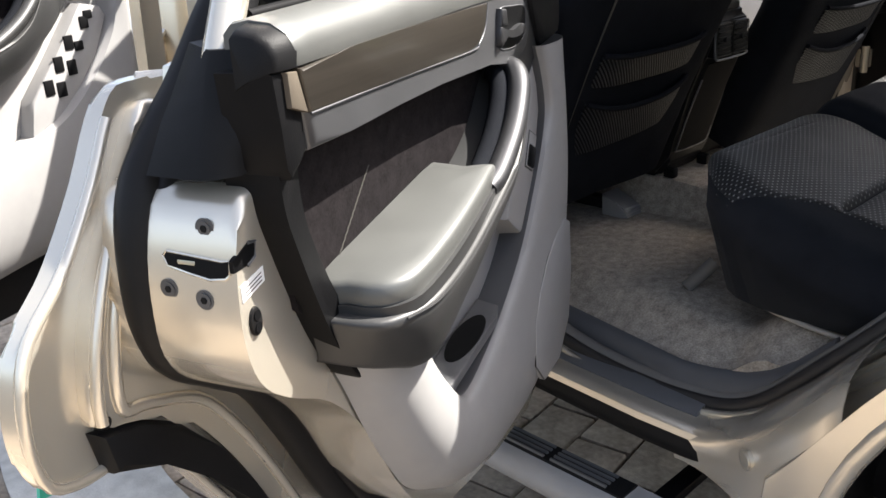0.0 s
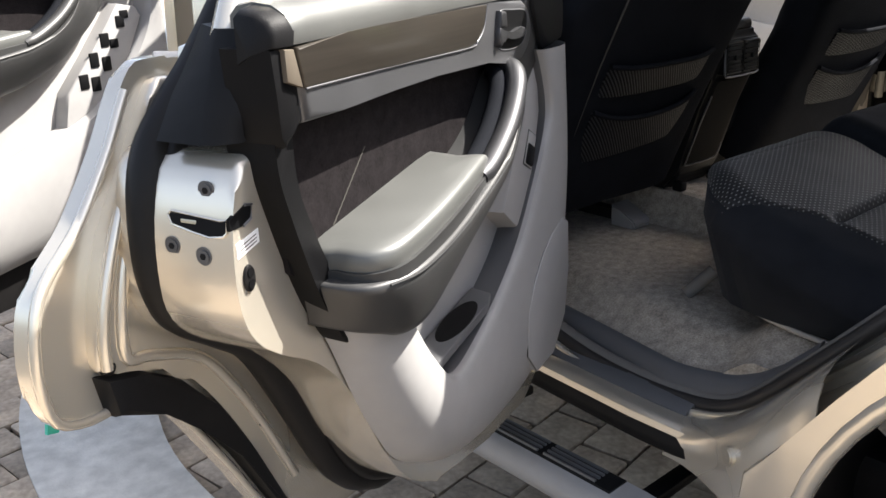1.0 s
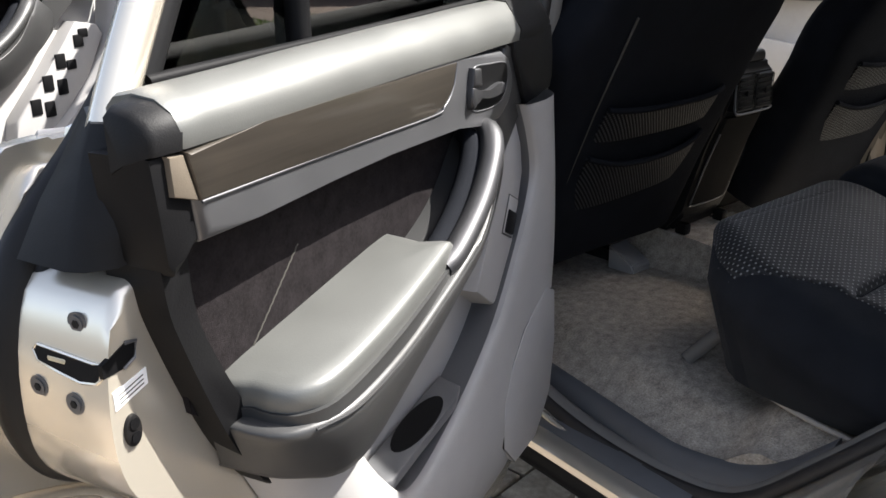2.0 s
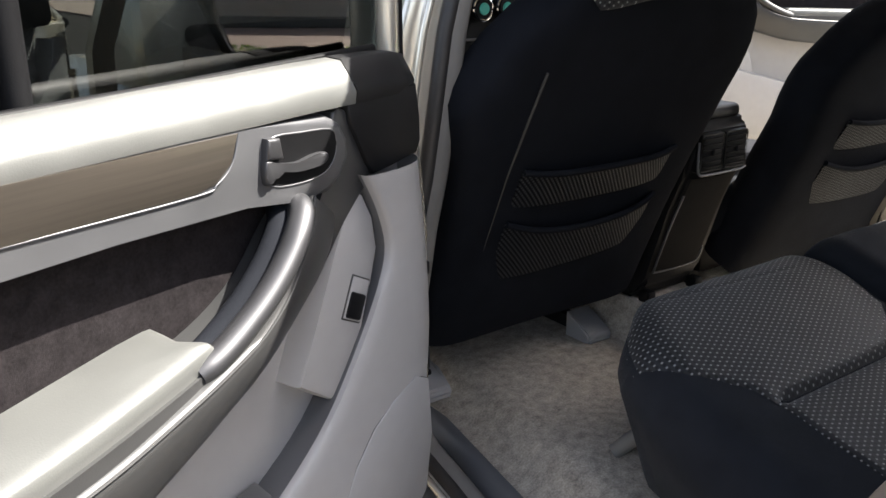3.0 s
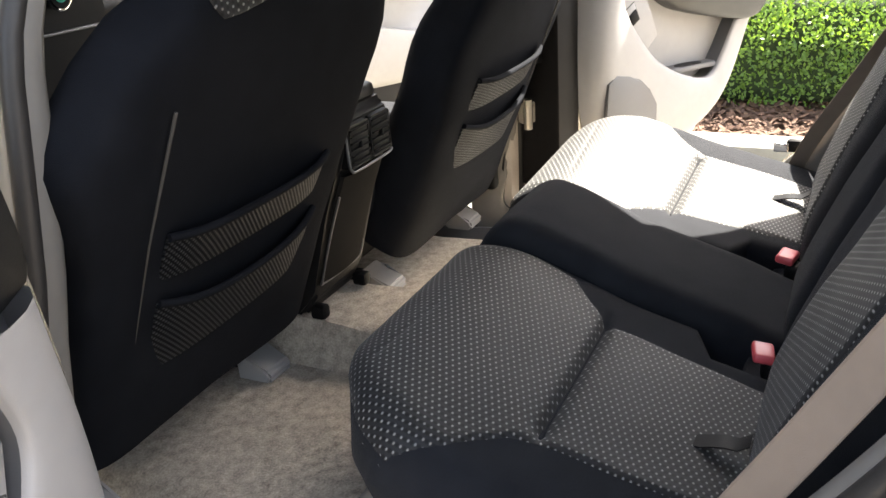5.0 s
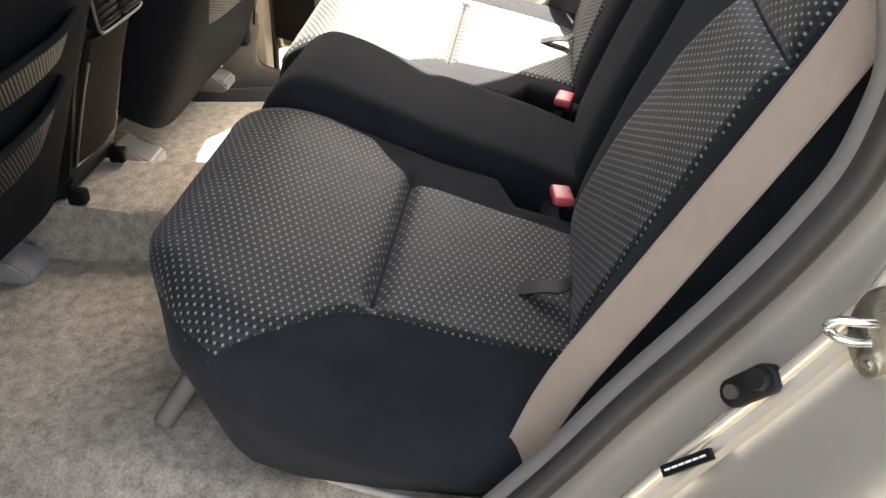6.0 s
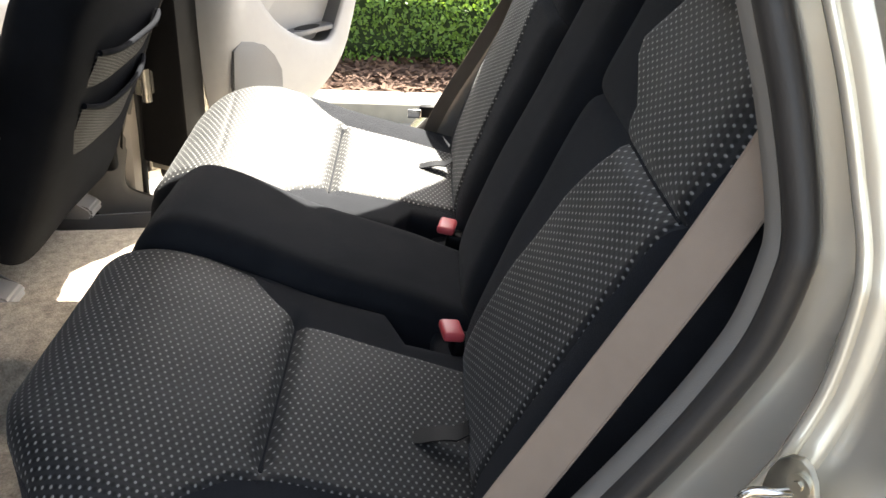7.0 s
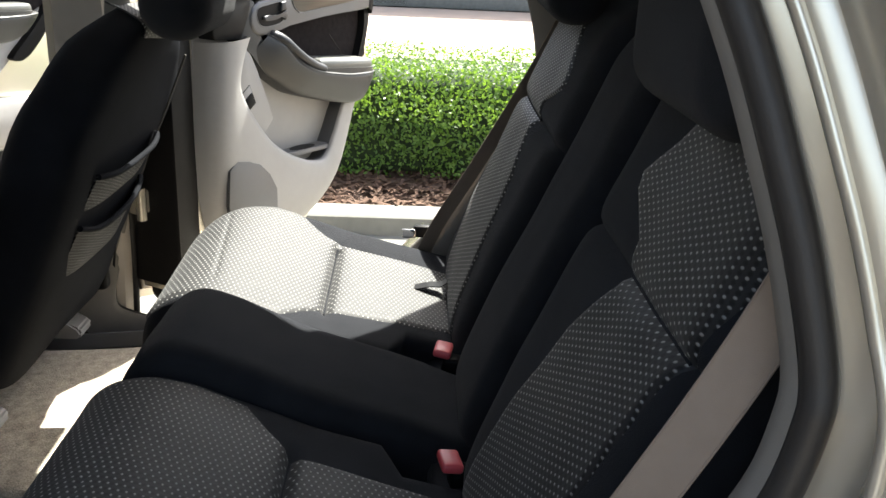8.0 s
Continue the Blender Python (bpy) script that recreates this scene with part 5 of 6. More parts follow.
def belt(m, mat, label, pts, name="seat_belt"):
    b = thing(name, label, "seat belt", "seat belts", at=m @ Vector(pts[-1][0]))
    rows = []
    for c, a in pts:
        a = Vector(a).normalized()
        c, a = Vector(c) + a * 0.003, a * 0.0195
        rows.append([c - a, c - a * 0.5 + Vector((-0.001, 0, 0)), c, c + a * 0.5, c + a])
    lines = [smooth_line([r[k] for r in rows], 6) for k in range(5)]
    part("webbing", sheet([list(q) for q in zip(*lines)], 0.0014, (1, 0, 0)), mat, b, "flat woven webbing", m)
    for k in (0, 4):
        part("selvedge", tube(lines[k], 0.0011, 6), mat, b, "rolled webbing edge", m)
    part("anchor_plate", box(Vector(pts[-1][0]) + Vector((0.004, 0, -0.012)), (0.006, 0.04, 0.03), 0.002), CHARCOAL, b, "steel lower anchor", m)
    return b


ACROSS = (0.55, 0.70, 0.41)
LAP = [((-0.566, -0.364, 1.50), ACROSS), ((-0.598, -0.281, 1.30), ACROSS), ((-0.607, -0.237, 1.20), ACROSS), ((-0.612, -0.188, 1.10), ACROSS), ((-0.616, -0.107, 0.95), ACROSS),
       ((-0.624, -0.034, 0.82), ACROSS), ((-0.638, 0.000, 0.74), ACROSS), ((-0.655, 0.022, 0.68), ACROSS)]
belt(KEEP, BELT, "tan seat belt hanging beside the rear backrest", LAP)
belt(MIRROR, BELT, "tan seat belt in shade beside the far backrest", LAP)
for m in (KEEP, MIRROR):
    part("side_trim", loft([[(-0.69 + 0.35 * max(z - 1.15, 0), y - 0.01, z), (-0.70 + 0.35 * max(z - 1.15, 0), y - 0.06, z), (-0.70 + 0.35 * max(z - 1.15, 0), y - 0.40, z + 0.02), (-0.66 + 0.35 * max(z - 1.15, 0), y - 0.40, z + 0.02)]
                            for y, z in ((0.0, 0.60), (-0.06, 0.75), (-0.13, 0.88), (-0.22, 1.02), (-0.27, 1.16), (-0.24, 1.30), (-0.16, 1.50), (-0.06, 1.66))]), CHARCOAL, CAR, "dark side lining", m)
t = thing("belt_tongue", "steel belt tongue resting on the seat edge", "belt tongue", at=(0.66, 0.0, 0.80))
part("grip", box((0.66, 0.0, 0.815), (0.02, 0.05, 0.028), 0.007), BLACK, t)
part("blade", box((0.65, 0.035, 0.812), (0.003, 0.03, 0.02), 0.001), CHROME, t, "steel blade")


# ---- front seats ----
def front_seat(m, label, tall=1.0, inner=((0.0, 1.0), (1.0, 1.0)), rest=0.51, low=0.088):
    s = thing("front_seat", label, "car seat", "front seats", at=m @ Vector((-0.41, 0.85, 0.58)))
    cx = -0.405
    tilt = math.atan(0.43)
    up = Vector((0, -math.sin(tilt), math.cos(tilt)))
    out = Vector((0, -math.cos(tilt), -math.sin(tilt)))
    foot = Vector((cx, 0.788, 0.63))

    def q(x, v, d):
        """Seat space: across, up the back, towards the rear."""
        return foot + Vector((x, 0, 0)) + up * v + out * d

    outer = [(0.535, 1.0), (0.56, 0.965), (0.59, 0.90), (0.627, 0.83), (0.67, 0.74), (0.707, 0.65), (0.745, 0.54)]
    half = [(0.0, 0.255), (0.10, 0.262), (0.25, 0.262), (0.40, 0.268), (0.50, 0.290), (0.58, 0.302), (0.63, 0.300), (0.68, 0.282), (0.715, 0.255), (0.735, 0.215), (0.745, 0.17)]
    rows = []
    for k in range(0, 29):
        v = lerp(low, 0.745, k / 28)
        w = along(half, v)
        lift = 1 + (tall - 1) * smooth_step(0.35, 0.70, v)
        th = along([(0, 0.085), (0.1, 0.10), (0.5, 0.085), (0.68, 0.07), (0.745, 0.035)], v)
        row = []
        for j in range(36):
            a = 2 * math.pi * j / 36
            ca, sa = math.cos(a), math.sin(a)
            e = 0.36
            x = w * math.copysign(abs(ca) ** e, ca)
            if x < 0:
                x *= along(outer, v)
            else:
                x *= along(inner, v)
            dd = th * math.copysign(abs(sa) ** 0.55, sa)
            if dd > 0:
                dd = dd * (0.55 + 0.10 * (x / w) ** 2)
            row.append(q(x, v * lift, dd - 0.04 + 0.003 * noise.noise((x * 9, v * 9, 2.0))))
        rows.append(row)
    bm = loft(rows, True)
    bm.faces.new([bm.verts.new(p) for p in rows[0]])
    bm.faces.new([bm.verts.new(p) for p in rows[-1]])
    bmesh.ops.remove_doubles(bm, verts=bm.verts, dist=1e-5)
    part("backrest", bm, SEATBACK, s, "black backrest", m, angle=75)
    # woven yoke over the shoulders
    rows = []
    for k in range(9):
        row = []
        for j in range(25):
            x = -0.215 + 0.40 * j / 24
            edge = along([(-0.215, 0.722), (-0.195, 0.712), (-0.165, 0.700), (-0.12, 0.701), (-0.045, 0.708), (0.06, 0.715), (0.185, 0.722)], x)
            v = lerp(edge, 0.744, min(1, k / 5))
            lift = 1 + (tall - 1) * smooth_step(0.35, 0.70, v)
            w = along(half, v)
            th = along([(0, 0.085), (0.1, 0.10), (0.5, 0.085), (0.68, 0.07), (0.745, 0.035)], v)
            sa = math.sqrt(max(0.0, 1 - min(1, abs(x) / w) ** (2 / 0.36)))
            d = th * sa ** 0.55 * (0.55 + 0.10 * (x / w) ** 2) - 0.040 + 0.004
            row.append(q(x * (along(inner, v) if x > 0 else along(outer, v)), v * lift + (0.003 if k > 5 else 0), d - (0.018 * (k - 5) if k > 5 else 0)))
        rows.append(row)
    bm = sheet(rows, 0.003, (0, 0.7, -0.7))
    lay = bm.loops.layers.uv.new("cloth")
    for f in bm.faces:
        for lp in f.loops:
            lp[lay].uv = (lp.vert.co.x, lp.vert.co.y + lp.vert.co.z)
    part("yoke", bm, WEAVE, s, "charcoal woven shoulder panel", m)
    # two elastic nets with a padded hem
    for v0, v1, sag in ((0.222, 0.347, 0.026), (0.372, 0.445, 0.004)):
        rows = []
        for k in range(9):
            row = []
            for j in range(17):
                x = -0.172 + 0.344 * j / 16
                v = lerp(v0 + (0.012 if v0 > 0.3 else 0.016) * ((x + (0.0 if v0 > 0.3 else 0.172)) / 0.344) ** 2, v1 - sag * (1 - (x / 0.18) ** 2), k / 8)
                row.append(q(x, v, (0.020 + 0.012 * k / 8) * (1 - 0.6 * (x / 0.18) ** 4)))
            rows.append(row)
        bm = sheet(rows, 0.003, -out)
        lay = bm.loops.layers.uv.new("cloth")
        for f in bm.faces:
            for lp in f.loops:
                c = lp.vert.co
                lp[lay].uv = (c.x * 0.8 + c.z * 0.8, c.z * 0.8 - c.x * 0.8)
        net = part("net_pocket", bm, NET, s, "dark ribbed net pocket", m)
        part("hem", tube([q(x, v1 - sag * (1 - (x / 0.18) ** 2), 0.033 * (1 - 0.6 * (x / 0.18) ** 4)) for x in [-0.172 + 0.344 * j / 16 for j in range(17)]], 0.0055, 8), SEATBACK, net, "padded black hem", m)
    part("zip", tube([q(-0.188 - 0.012 * min(1, (0.613 - v) / 0.16), v, 0.012) for v in (0.27, 0.35, 0.44, 0.53, 0.613)], [0.0006, 0.0009, 0.0014, 0.002, 0.0022], 6), CONSOLE, s, "thin grey zip", m)
    part("headrest", box((cx + 0.015, rest, 1.314 + 0.06 * tall - 0.6 * (1 - tall)), (0.29, 0.12, 0.16), 0.055, 5), SUEDE, s, "black suede headrest", m)
    bm = box((cx, 1.02, 0.80), (0.52, 0.52, 0.16), 0.06, 5)
    part("cushion", bm, SUEDE, s, "black suede seat cushion", m)
    part("seat_frame", box((cx, 1.08, 0.685), (0.46, 0.40, 0.10), 0.02), BLACK, s, "black seat frame", m)
    part("side_cover", box((cx - 0.255, 0.88, 0.73), (0.035, 0.26, 0.16), 0.015, 3), BLACK, s, "black side cover", m)
    part("recliner_cover", disc((cx - 0.245, 0.80, 0.77), 0.055, 0.045, "x", 24, 0.045), BLACK, s, "", m)
    for x in (-0.604, -0.185):
        bm = prism([(0.0, 0.0), (0.068, 0.0), (0.076, 0.012), (0.070, 0.026), (0.025, 0.044), (0.0, 0.060)], -0.034, 0.034, lambda p, qq, d: (x + d, 0.864 - p, max(0.565, floor_z(x + d, 0.864 - p) - 0.004) + qq))
        bmesh.ops.bevel(bm, geom=bm.edges[:], offset=0.005, segments=2, affect="EDGES")
        part("rail_cover", bm, GREY, s, "grey plastic rail cover", m)
        part("rail", box((x, 1.05, 0.60), (0.03, 0.44, 0.03), 0.004), CHARCOAL, s, "steel seat rail", m)
    return s


front_seat(KEEP, "black front seat with net pockets on its back")
front_seat(Matrix.Translation((0.01, -0.045, 0)) @ Matrix.Diagonal((-1, 1, 1, 1)), "black front seat with net pockets, beside the far door", 0.935, [(0.45, 1.0), (0.55, 0.93), (0.62, 0.80), (0.68, 0.62), (0.745, 0.40)], 0.47, 0.045)


# ---- centre console ----
def console():
    c = thing("centre_console", "charcoal and grey centre console with two rear air vents", "console", at=(0, 0.8, 0.66))
    cx = -0.028
    side = [(0.752, 0.690), (0.745, 0.72), (0.700, 0.87), (0.672, 0.94), (0.650, 1.00), (0.655, 1.045), (0.69, 1.06), (1.30, 1.03), (1.30, 0.66), (0.78, 0.66)]
    bm = prism(side, cx - 0.085, cx + 0.085, lambda p, q, d: (d, p, q))
    bmesh.ops.bevel(bm, geom=bm.edges[:], offset=0.012, segments=3, affect="EDGES")
    part("body", bm, CHARCOAL, c, "charcoal console body")
    rows = [[(cx + dx, y - 0.012 + 0.008 * (dx / 0.066) ** 2, z) for dx in [-0.066 + 0.132 * j / 8 for j in range(9)]]
            for y, z in ((0.742, 0.732), (0.732, 0.76), (0.706, 0.84), (0.684, 0.90), (0.668, 0.940))]
    part("panel", sheet(rows, 0.01, (0, 1, 0)), PANEL, c, "curved taupe-grey rear panel")
    part("panel_trim", tube(smooth_line([(cx - 0.070, 0.676, 0.905), (cx - 0.072, 0.700, 0.84), (cx - 0.069, 0.733, 0.745), (cx - 0.055, 0.741, 0.727), (cx + 0.055, 0.741, 0.727), (cx + 0.069, 0.733, 0.745), (cx + 0.070, 0.728, 0.765)], 5), 0.0022, 8), SILVER, c, "thin metal edge")
    for sx in (-0.036, 0.036):
        v = part("vent", box((cx + sx, 0.660, 0.992), (0.068, 0.03, 0.076), 0.006), BLACK, c, "black air vent")
        for k in range(6):
            part("slat", box((cx + sx, 0.644, 0.965 + k * 0.011), (0.056, 0.005, 0.0028), 0.001, 1), CHARCOAL, v)
        part("tab", box((cx + sx, 0.642, 0.992), (0.005, 0.006, 0.013), 0.002), CHARCOAL, v)
        edge = [(cx + sx + a, 0.6445, 0.992 + b) for a, b in ((-0.032, -0.031), (-0.029, -0.035), (0.029, -0.035), (0.032, -0.031), (0.032, 0.031), (0.029, 0.035), (-0.029, 0.035), (-0.032, 0.031))]
        part("vent_rim", tube(edge, 0.0018, 8, True), CONSOLE, v, "thin grey rim")
    part("vent_frame", tube(smooth_line([(cx - 0.073, 0.648, 1.015), (cx - 0.074, 0.646, 0.97), (cx - 0.070, 0.645, 0.954), (cx - 0.05, 0.644, 0.950), (cx + 0.05, 0.644, 0.950), (cx + 0.070, 0.645, 0.954)], 4), 0.0026, 8), SILVER, c, "bright edge round the vents")
    part("lid", box((cx, 0.84, 1.060), (0.155, 0.34, 0.030), 0.012, 3), GUNMETAL, c, "dark grey armrest lid")
    for sx in (-0.075, 0.075):
        part("foot", box((cx + sx, 0.745, 0.678), (0.025, 0.03, 0.026), 0.006), BLACK, c)
    return c


console()

# ---- dash ----
d = thing("dashboard", "beige and charcoal dashboard with a centre stack of round knobs", "dashboard", at=(0, 1.5, 0.7))
bm = prism([(1.75, 0.62), (1.60, 0.66), (1.46, 0.78), (1.40, 0.95), (1.42, 1.08), (1.50, 1.16), (1.75, 1.18)], -0.70, 0.70, lambda p, q, e: (e, p, q))
bmesh.ops.bevel(bm, geom=bm.edges[:], offset=0.03, segments=3, affect="EDGES")
part("body", bm, TAUPE, d, "beige lower dashboard")
part("top_pad", box((0, 1.58, 1.175), (1.38, 0.30, 0.05), 0.02, 3), CHARCOAL, d, "charcoal top pad")
part("centre_panel", prism([(1.44, 0.72), (1.375, 0.90), (1.375, 1.25), (1.46, 1.27), (1.5, 0.72)], -0.16, 0.14, lambda p, q, e: (e, p, q), 0.0), CHARCOAL, d, "charcoal centre stack")
for x, z in ((-0.140, 1.232), (-0.066, 1.232), (0.008, 1.232)):
    k = part("knob", disc((x, 1.362, z), 0.027, 0.03, "y", 28, 0.024), BLACK, d, "round black knob")
    part("ring", tube([(x + 0.028 * math.cos(a), 1.352, z + 0.028 * math.sin(a)) for a in [j * math.pi / 12 for j in range(24)]], 0.0035, 6, True), CHROME, k, "bright ring")
    # Teal disc: the dial's green light is given as plain colour.
    part("dial", disc((x, 1.345, z), 0.015, 0.004, "y", 20, 0.013), TEAL, k, "dial face, its green light put into the colour")
part("trim_bar", box((0, 1.372, 1.158), (0.25, 0.01, 0.006), 0.003), SILVER, d, "bright bar")
w = thing("steering_wheel", "dark steering wheel in front of the driver seat", "steering wheel", at=(-0.42, 1.25, 0.9))
tl = Matrix.Translation((-0.42, 1.18, 1.00)) @ Matrix.Rotation(radians(62), 4, "X")
part("rim", tube([(0.185 * math.cos(a), 0.185 * math.sin(a), 0) for a in [j * math.pi / 20 for j in range(40)]], 0.015, 8, True), CHARCOAL, w, "", tl)
part("hub", box((0, 0, -0.02), (0.17, 0.13, 0.05), 0.02, 3), CHARCOAL, w, "", tl)
for a in (0, 140, 220):
    part("spoke", box((0.11, 0, -0.01), (0.15, 0.035, 0.02), 0.006), SILVER, w, "", tl @ Matrix.Rotation(radians(a + 90), 4, "Z"))
part("column", tube([(-0.42, 1.20, 0.98), (-0.42, 1.48, 0.88)], 0.045, 12), CHARCOAL, w)

# ---- outdoors ----
ground = part("ground", sheet([[(x, y, -0.035) for x in (-60, -6, 2.2, 60)] for y in (-60, -3, 6, 60)], 0.2, (0, 0, -1)), SAND, None, "sandy ground under the drive",
              kind="structure", category="ground")
part("pavement", sheet([[(x, y, -0.022) for x in (1.35, 2.0, 3.05)] for y in (-8, 0, 8, 14)], 0.012, (0, 0, -1)), CONCRETE, None, "pale concrete strip beside the car",
           kind="structure", category="pavement")
part("kerb", prism([(3.05, -0.03), (3.06, 0.07), (3.08, 0.085), (3.24, 0.085), (3.26, 0.07), (3.26, -0.03)], -8, 14, lambda p, q, d: (p, d, q)), CONCRETE, None,
            "pale concrete kerb along the planting bed", kind="structure", category="kerb")
rng = random.Random(4)
rows = [[(3.26 + 0.11 * i, y, 0.05 + 0.03 * noise.noise((i * 0.7, y * 2.0, 1))) for i in range(18)] for y in [-6 + 0.25 * k for k in range(65)]]
part("mulch_bed", sheet(rows, 0.08, (0, 0, -1)), MULCH, None, "brown bark mulch under the hedge", kind="stuff", category="mulch")
bm = bmesh.new()
for _ in range(5200):
    x, y = rng.uniform(3.27, 4.3), rng.uniform(-1.6, 2.6)
    z = 0.055 + 0.02 * rng.random()
    l, w2, a, t = rng.uniform(0.015, 0.05), rng.uniform(0.006, 0.014), rng.uniform(0, 6.3), rng.uniform(-0.5, 0.5)
    u = Vector((math.cos(a), math.sin(a), t)) * l
    v2 = Vector((-math.sin(a), math.cos(a), rng.uniform(-0.5, 0.5))) * w2
    c = Vector((x, y, z + 0.008))
    bm.faces.new([bm.verts.new(c + u + v2), bm.verts.new(c - u + v2 * 0.6), bm.verts.new(c - u - v2), bm.verts.new(c + u - v2 * 0.7)])
part("bark_chips", bm, MULCH, None, "loose brown bark chips under the hedge", smooth=False, kind="stuff", category="mulch")

LEAF = bpy.data.materials.new("hedge_leaf")
LEAF.use_nodes = True
ln, ll = LEAF.node_tree.nodes, LEAF.node_tree.links
geo = ln.new("ShaderNodeNewGeometry")
cr = ln.new("ShaderNodeValToRGB")
cr.color_ramp.elements[0].color = (0.035, 0.085, 0.010, 1)
cr.color_ramp.elements[1].color = (0.12, 0.21, 0.03, 1)
ll.new(geo.outputs["Random Per Island"], cr.inputs[0])
lb = ln["Principled BSDF"]
ll.new(cr.outputs[0], lb.inputs["Base Color"])
lb.inputs["Roughness"].default_value = 0.45
tr = ln.new("ShaderNodeBsdfTranslucent")
tr.inputs["Color"].default_value = (0.25, 0.42, 0.04, 1)
mx = ln.new("ShaderNodeMixShader")
mx.inputs[0].default_value = 0.3
ll.new(lb.outputs[0], mx.inputs[1])
ll.new(tr.outputs[0], mx.inputs[2])
ll.new(mx.outputs[0], ln["Material Output"].inputs["Surface"])


def hedge():
    h = thing("hedge", "dense clipped green hedge with small bright leaves", "hedge", at=(4.4, 1.5, 0.05))
    verts, faces = [], []

    def top(y):
        return 0.74 + 0.05 * noise.noise((y * 1.3, 0, 0)) + 0.03 * noise.noise((y * 4, 3, 0))

    def face(y, z):
        return 3.78 + 0.10 * (1 - min(1, z / 0.35)) + 0.07 * noise.noise((y * 2.2, z * 3, 4)) + 0.10 * max(0, z - 0.55) ** 2 * 8

    def leaf(c, nrm, size):
        nrm = nrm.normalized()
        a = nrm.orthogonal().normalized()
        a.rotate(Matrix.Rotation(rng.uniform(0, 6.28), 3, nrm))
        b = nrm.cross(a)
        i = len(verts)
        l, w2 = size, size * 0.55
        verts.extend([c - a * l * 0.5, c + b * w2 * 0.5 + nrm * 0.002, c + a * l * 0.5, c - b * w2 * 0.5 + nrm * 0.002])
        faces.append((i, i + 1, i + 2, i + 3))

    for _ in range(42000):
        y = rng.uniform(-2.2, 5.2)
        if rng.random() < 0.55:
            z = 0.07 + (top(y) - 0.07) * rng.random() ** 0.8
            x = face(y, z) + abs(rng.gauss(0, 0.05))
            nrm = Vector((-1, 0, 0.25))
        else:
            x = rng.uniform(3.80, 4.95)
            z = top(y + 0.5 * x) - abs(rng.gauss(0, 0.04)) - 0.10 * max(0, 3.9 - x) / 0.1 * 0.1
            nrm = Vector((-0.2, 0, 1))
        nrm = nrm + Vector((rng.gauss(0, 0.6), rng.gauss(0, 0.6), rng.gauss(0, 0.5)))
        leaf(Vector((x, y, z)), nrm, rng.uniform(0.018, 0.036))
    me = bpy.data.meshes.new("leaves")
    me.from_pydata([tuple(v) for v in verts], [], faces)
    me.materials.append(LEAF)
    ob = new("leaves", me)
    ob.parent = h
    ob.matrix_parent_inverse = Matrix.Translation(-h.location)
    tagged(ob, "small bright green leaves", kind="stuff")
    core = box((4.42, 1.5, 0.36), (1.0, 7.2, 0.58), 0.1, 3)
    part("inner_core", core, shader("hedge_inside", (0.02, 0.035, 0.01), 1.0, 0, 0.5, 30, bump=1, bump_scale=40), h, "solid dark green core behind the leaves")


hedge()
part("far_drive", sheet([[(x, y, 0.02) for x in (5.4, 9, 17.5)] for y in (-30, -5, 5, 40)], 0.05, (0, 0, -1)), DRIVE, None, "warm pinkish concrete driveway beyond the hedge", kind="structure", category="driveway")
WALL = shader("house_wall", (0.55, 0.50, 0.44), 0.9, 0, 0.15, 5, bump=0.3, bump_scale=60)
hs = thing("house", "pale house with a light base course across the driveway", "house", at=(18.2, 0, 0))
part("wall", box((18.4, 2, 1.7), (0.6, 40, 3.4), 0.02), WALL, hs)
part("base_course", box((18.05, 2, 0.12), (0.12, 40, 0.24), 0.02), CONCRETE, hs, "light base course")
part("garage_door", box((18.04, 1.5, 1.15), (0.10, 2.6, 2.2), 0.01), WHITE, hs, "white garage door")
part("roof", prism([(17.6, 3.3), (18.9, 4.6), (22, 4.6), (22, 3.3)], -18, 22, lambda p, q, e: (p, e, q)), CHARCOAL, hs)

# concrete edging under the open door, and a teal sheet behind the front door
part("edging_slab", prism([(u, z) for u, z, _ in smooth_line([(-1.12, 2.62, 0), (-1.259, 2.377, 0), (-1.325, 2.225, 0), (-1.395, 2.03, 0), (-1.445, 1.83, 0), (-1.474, 1.62, 0), (-1.49, 1.35, 0), (-1.48, 1.0, 0), (-1.33, 0.92, 0), (-1.18, 1.0, 0), (-1.165, 1.33, 0), (-1.155, 1.50, 0), (-1.12, 1.68, 0),
                           (-1.05, 1.90, 0), (-0.98, 2.15, 0), (-0.93, 2.42, 0)], 3, True)], -0.03, 0.012,
                          lambda p, q, e: (p, q, e), 0.006), SLAB, None, "curved grey concrete slab set in the pavers", kind="structure", category="slab")


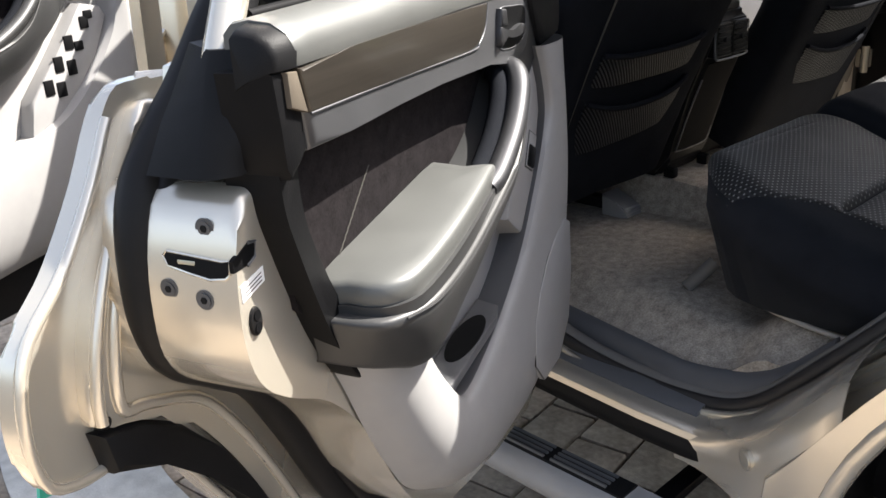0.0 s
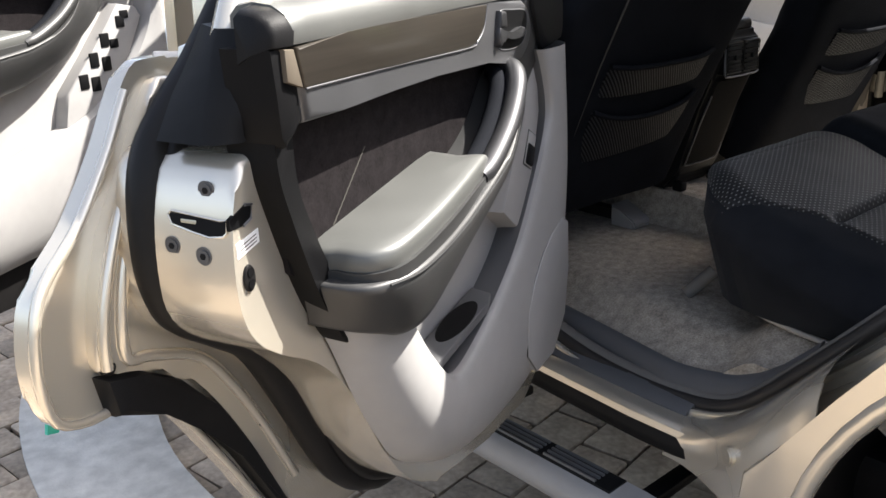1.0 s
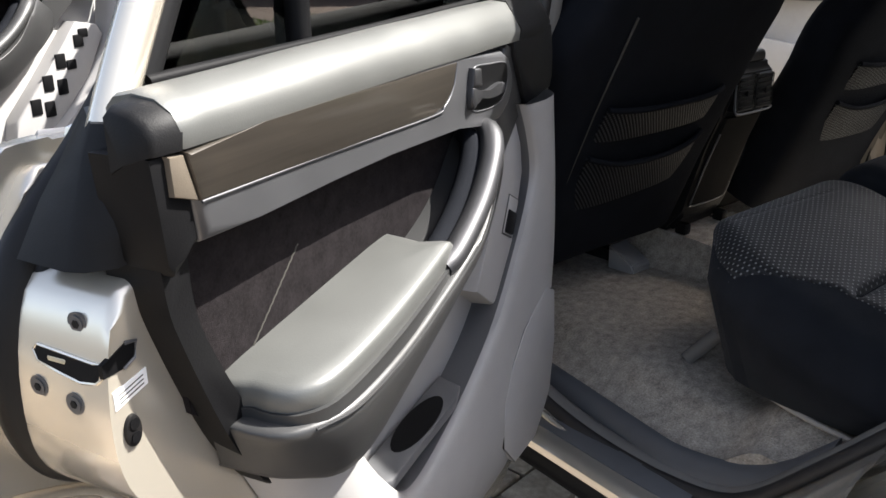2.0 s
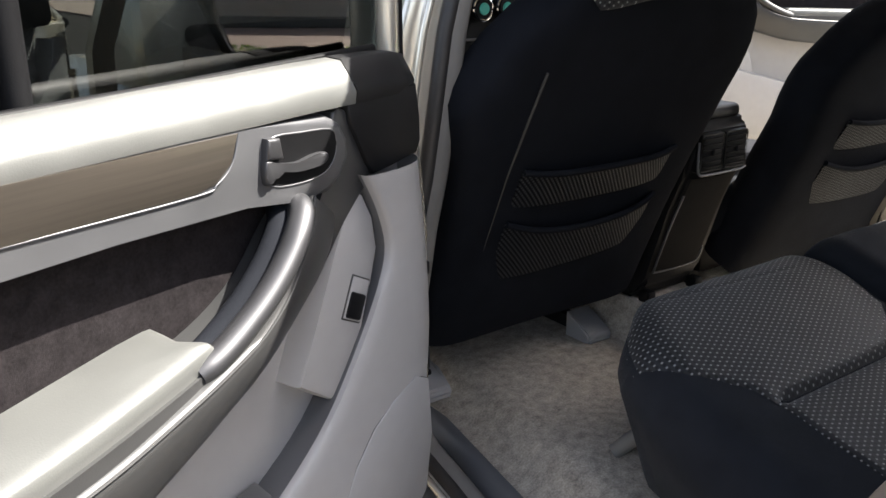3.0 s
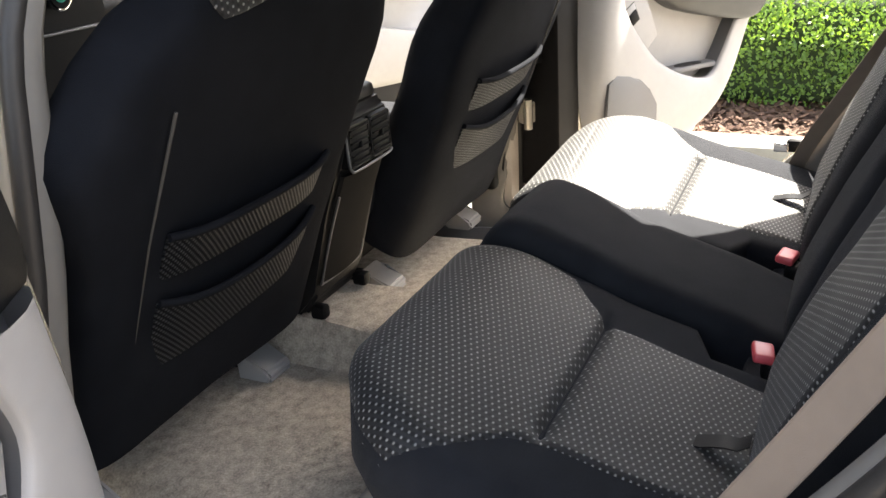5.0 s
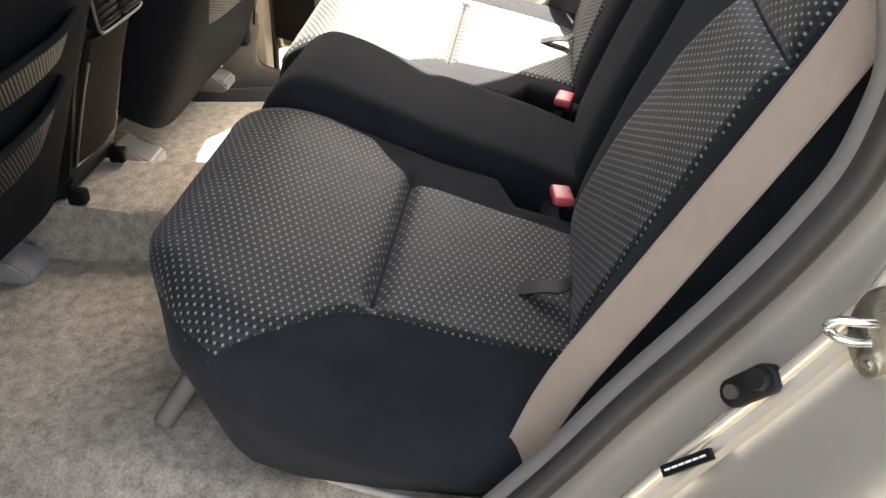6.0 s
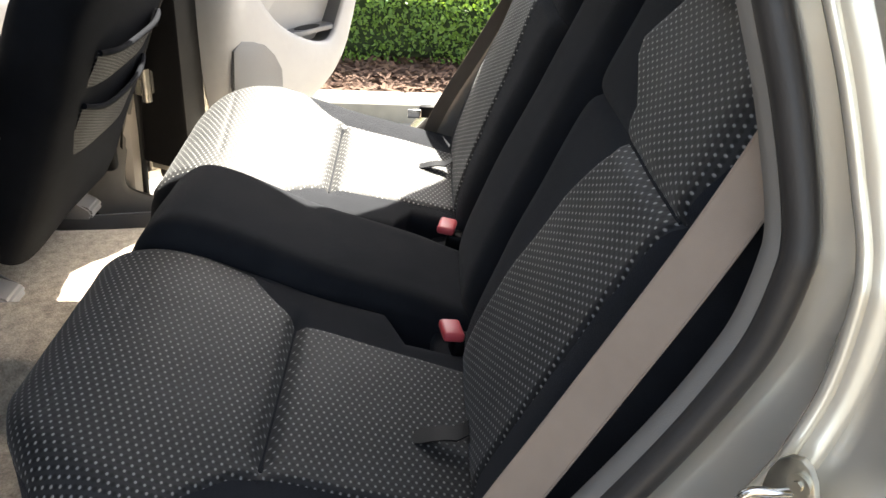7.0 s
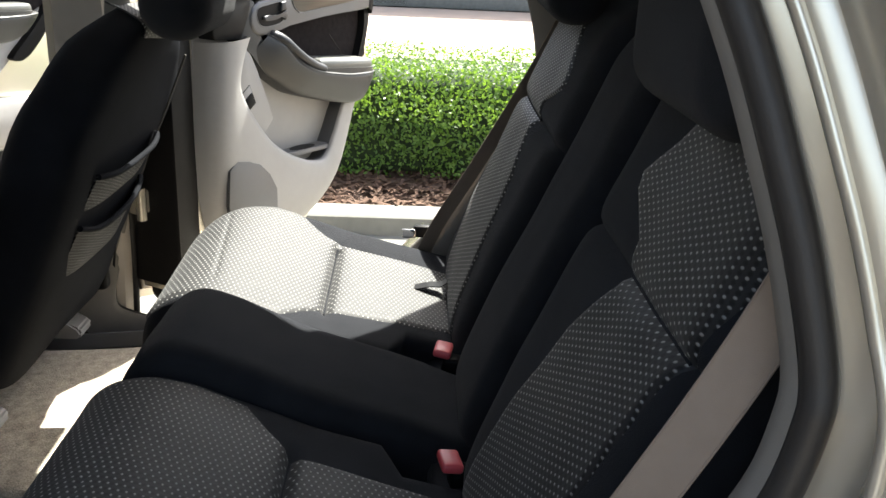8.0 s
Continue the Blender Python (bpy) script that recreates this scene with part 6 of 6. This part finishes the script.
# ---- pavers, last ----
def pavers():
    holder = ground
    sizes = (0.205, 0.148)
    turn = Matrix.Rotation(radians(8), 4, "Z")
    gap = 0.006
    shapes = []
    for k in range(4):
        bm = box((0, 0, -0.012), (sizes[0] - gap, sizes[1] - gap, 0.03), 0.005, 1)
        for v in bm.verts:
            v.co += Vector((rng.uniform(-1, 1), rng.uniform(-1, 1), rng.uniform(-1, 1))) * 0.0012
        finish(bm)
        me = bpy.data.meshes.new("paver")
        bm.to_mesh(me)
        bm.free()
        me.materials.append(PAVER)
        shapes.append(me)
    rest_v, rest_f = [], []
    cells = []
    for i in range(-20, 12):
        for j in range(-22, 42):
            p = turn @ Vector(((i + (0.5 if j % 2 else 0.0) + rng.uniform(-0.02, 0.02)) * sizes[0], (j + 0.5) * sizes[1], 0))
            if -3.6 < p.x < 1.32:
                cells.append((p.x, p.y))
    near = sorted(cells, key=lambda c: (c[0] + 0.95) ** 2 + (c[1] - 1.45) ** 2)
    for n, (x, y) in enumerate(near):
        dz = rng.uniform(-0.003, 0.003) - 0.003
        if n < 290:
            ob = new("paver", shapes[n % 4])
            ob.parent = holder
            ob.location = (x, y, dz)
            ob.rotation_euler = (0, 0, radians(8 + rng.uniform(-1, 1)))
        else:
            a, b = (sizes[0] - gap) / 2, (sizes[1] - gap) / 2
            i = len(rest_v)
            for z, k in ((-0.03, 1.0), (dz - 0.004, 1.0), (dz + 0.003, 0.94)):
                for su, sv in ((-1, -1), (1, -1), (1, 1), (-1, 1)):
                    q = turn @ Vector((su * a * k, sv * b * k, z))
                    rest_v.append((x + q.x, y + q.y, z))
            rest_f.append((i + 8, i + 9, i + 10, i + 11))
            for lo in (0, 4):
                for k in range(4):
                    rest_f.append((i + lo + k, i + lo + (k + 1) % 4, i + lo + 4 + (k + 1) % 4, i + lo + 4 + k))
    me = bpy.data.meshes.new("outer_pavers")
    me.from_pydata(rest_v, [], rest_f)
    me.materials.append(PAVER)
    ob = new("outer_pavers", me)
    ob.parent = holder
    tagged(ob, "brown-grey stone pavers", kind="stuff")


pavers()
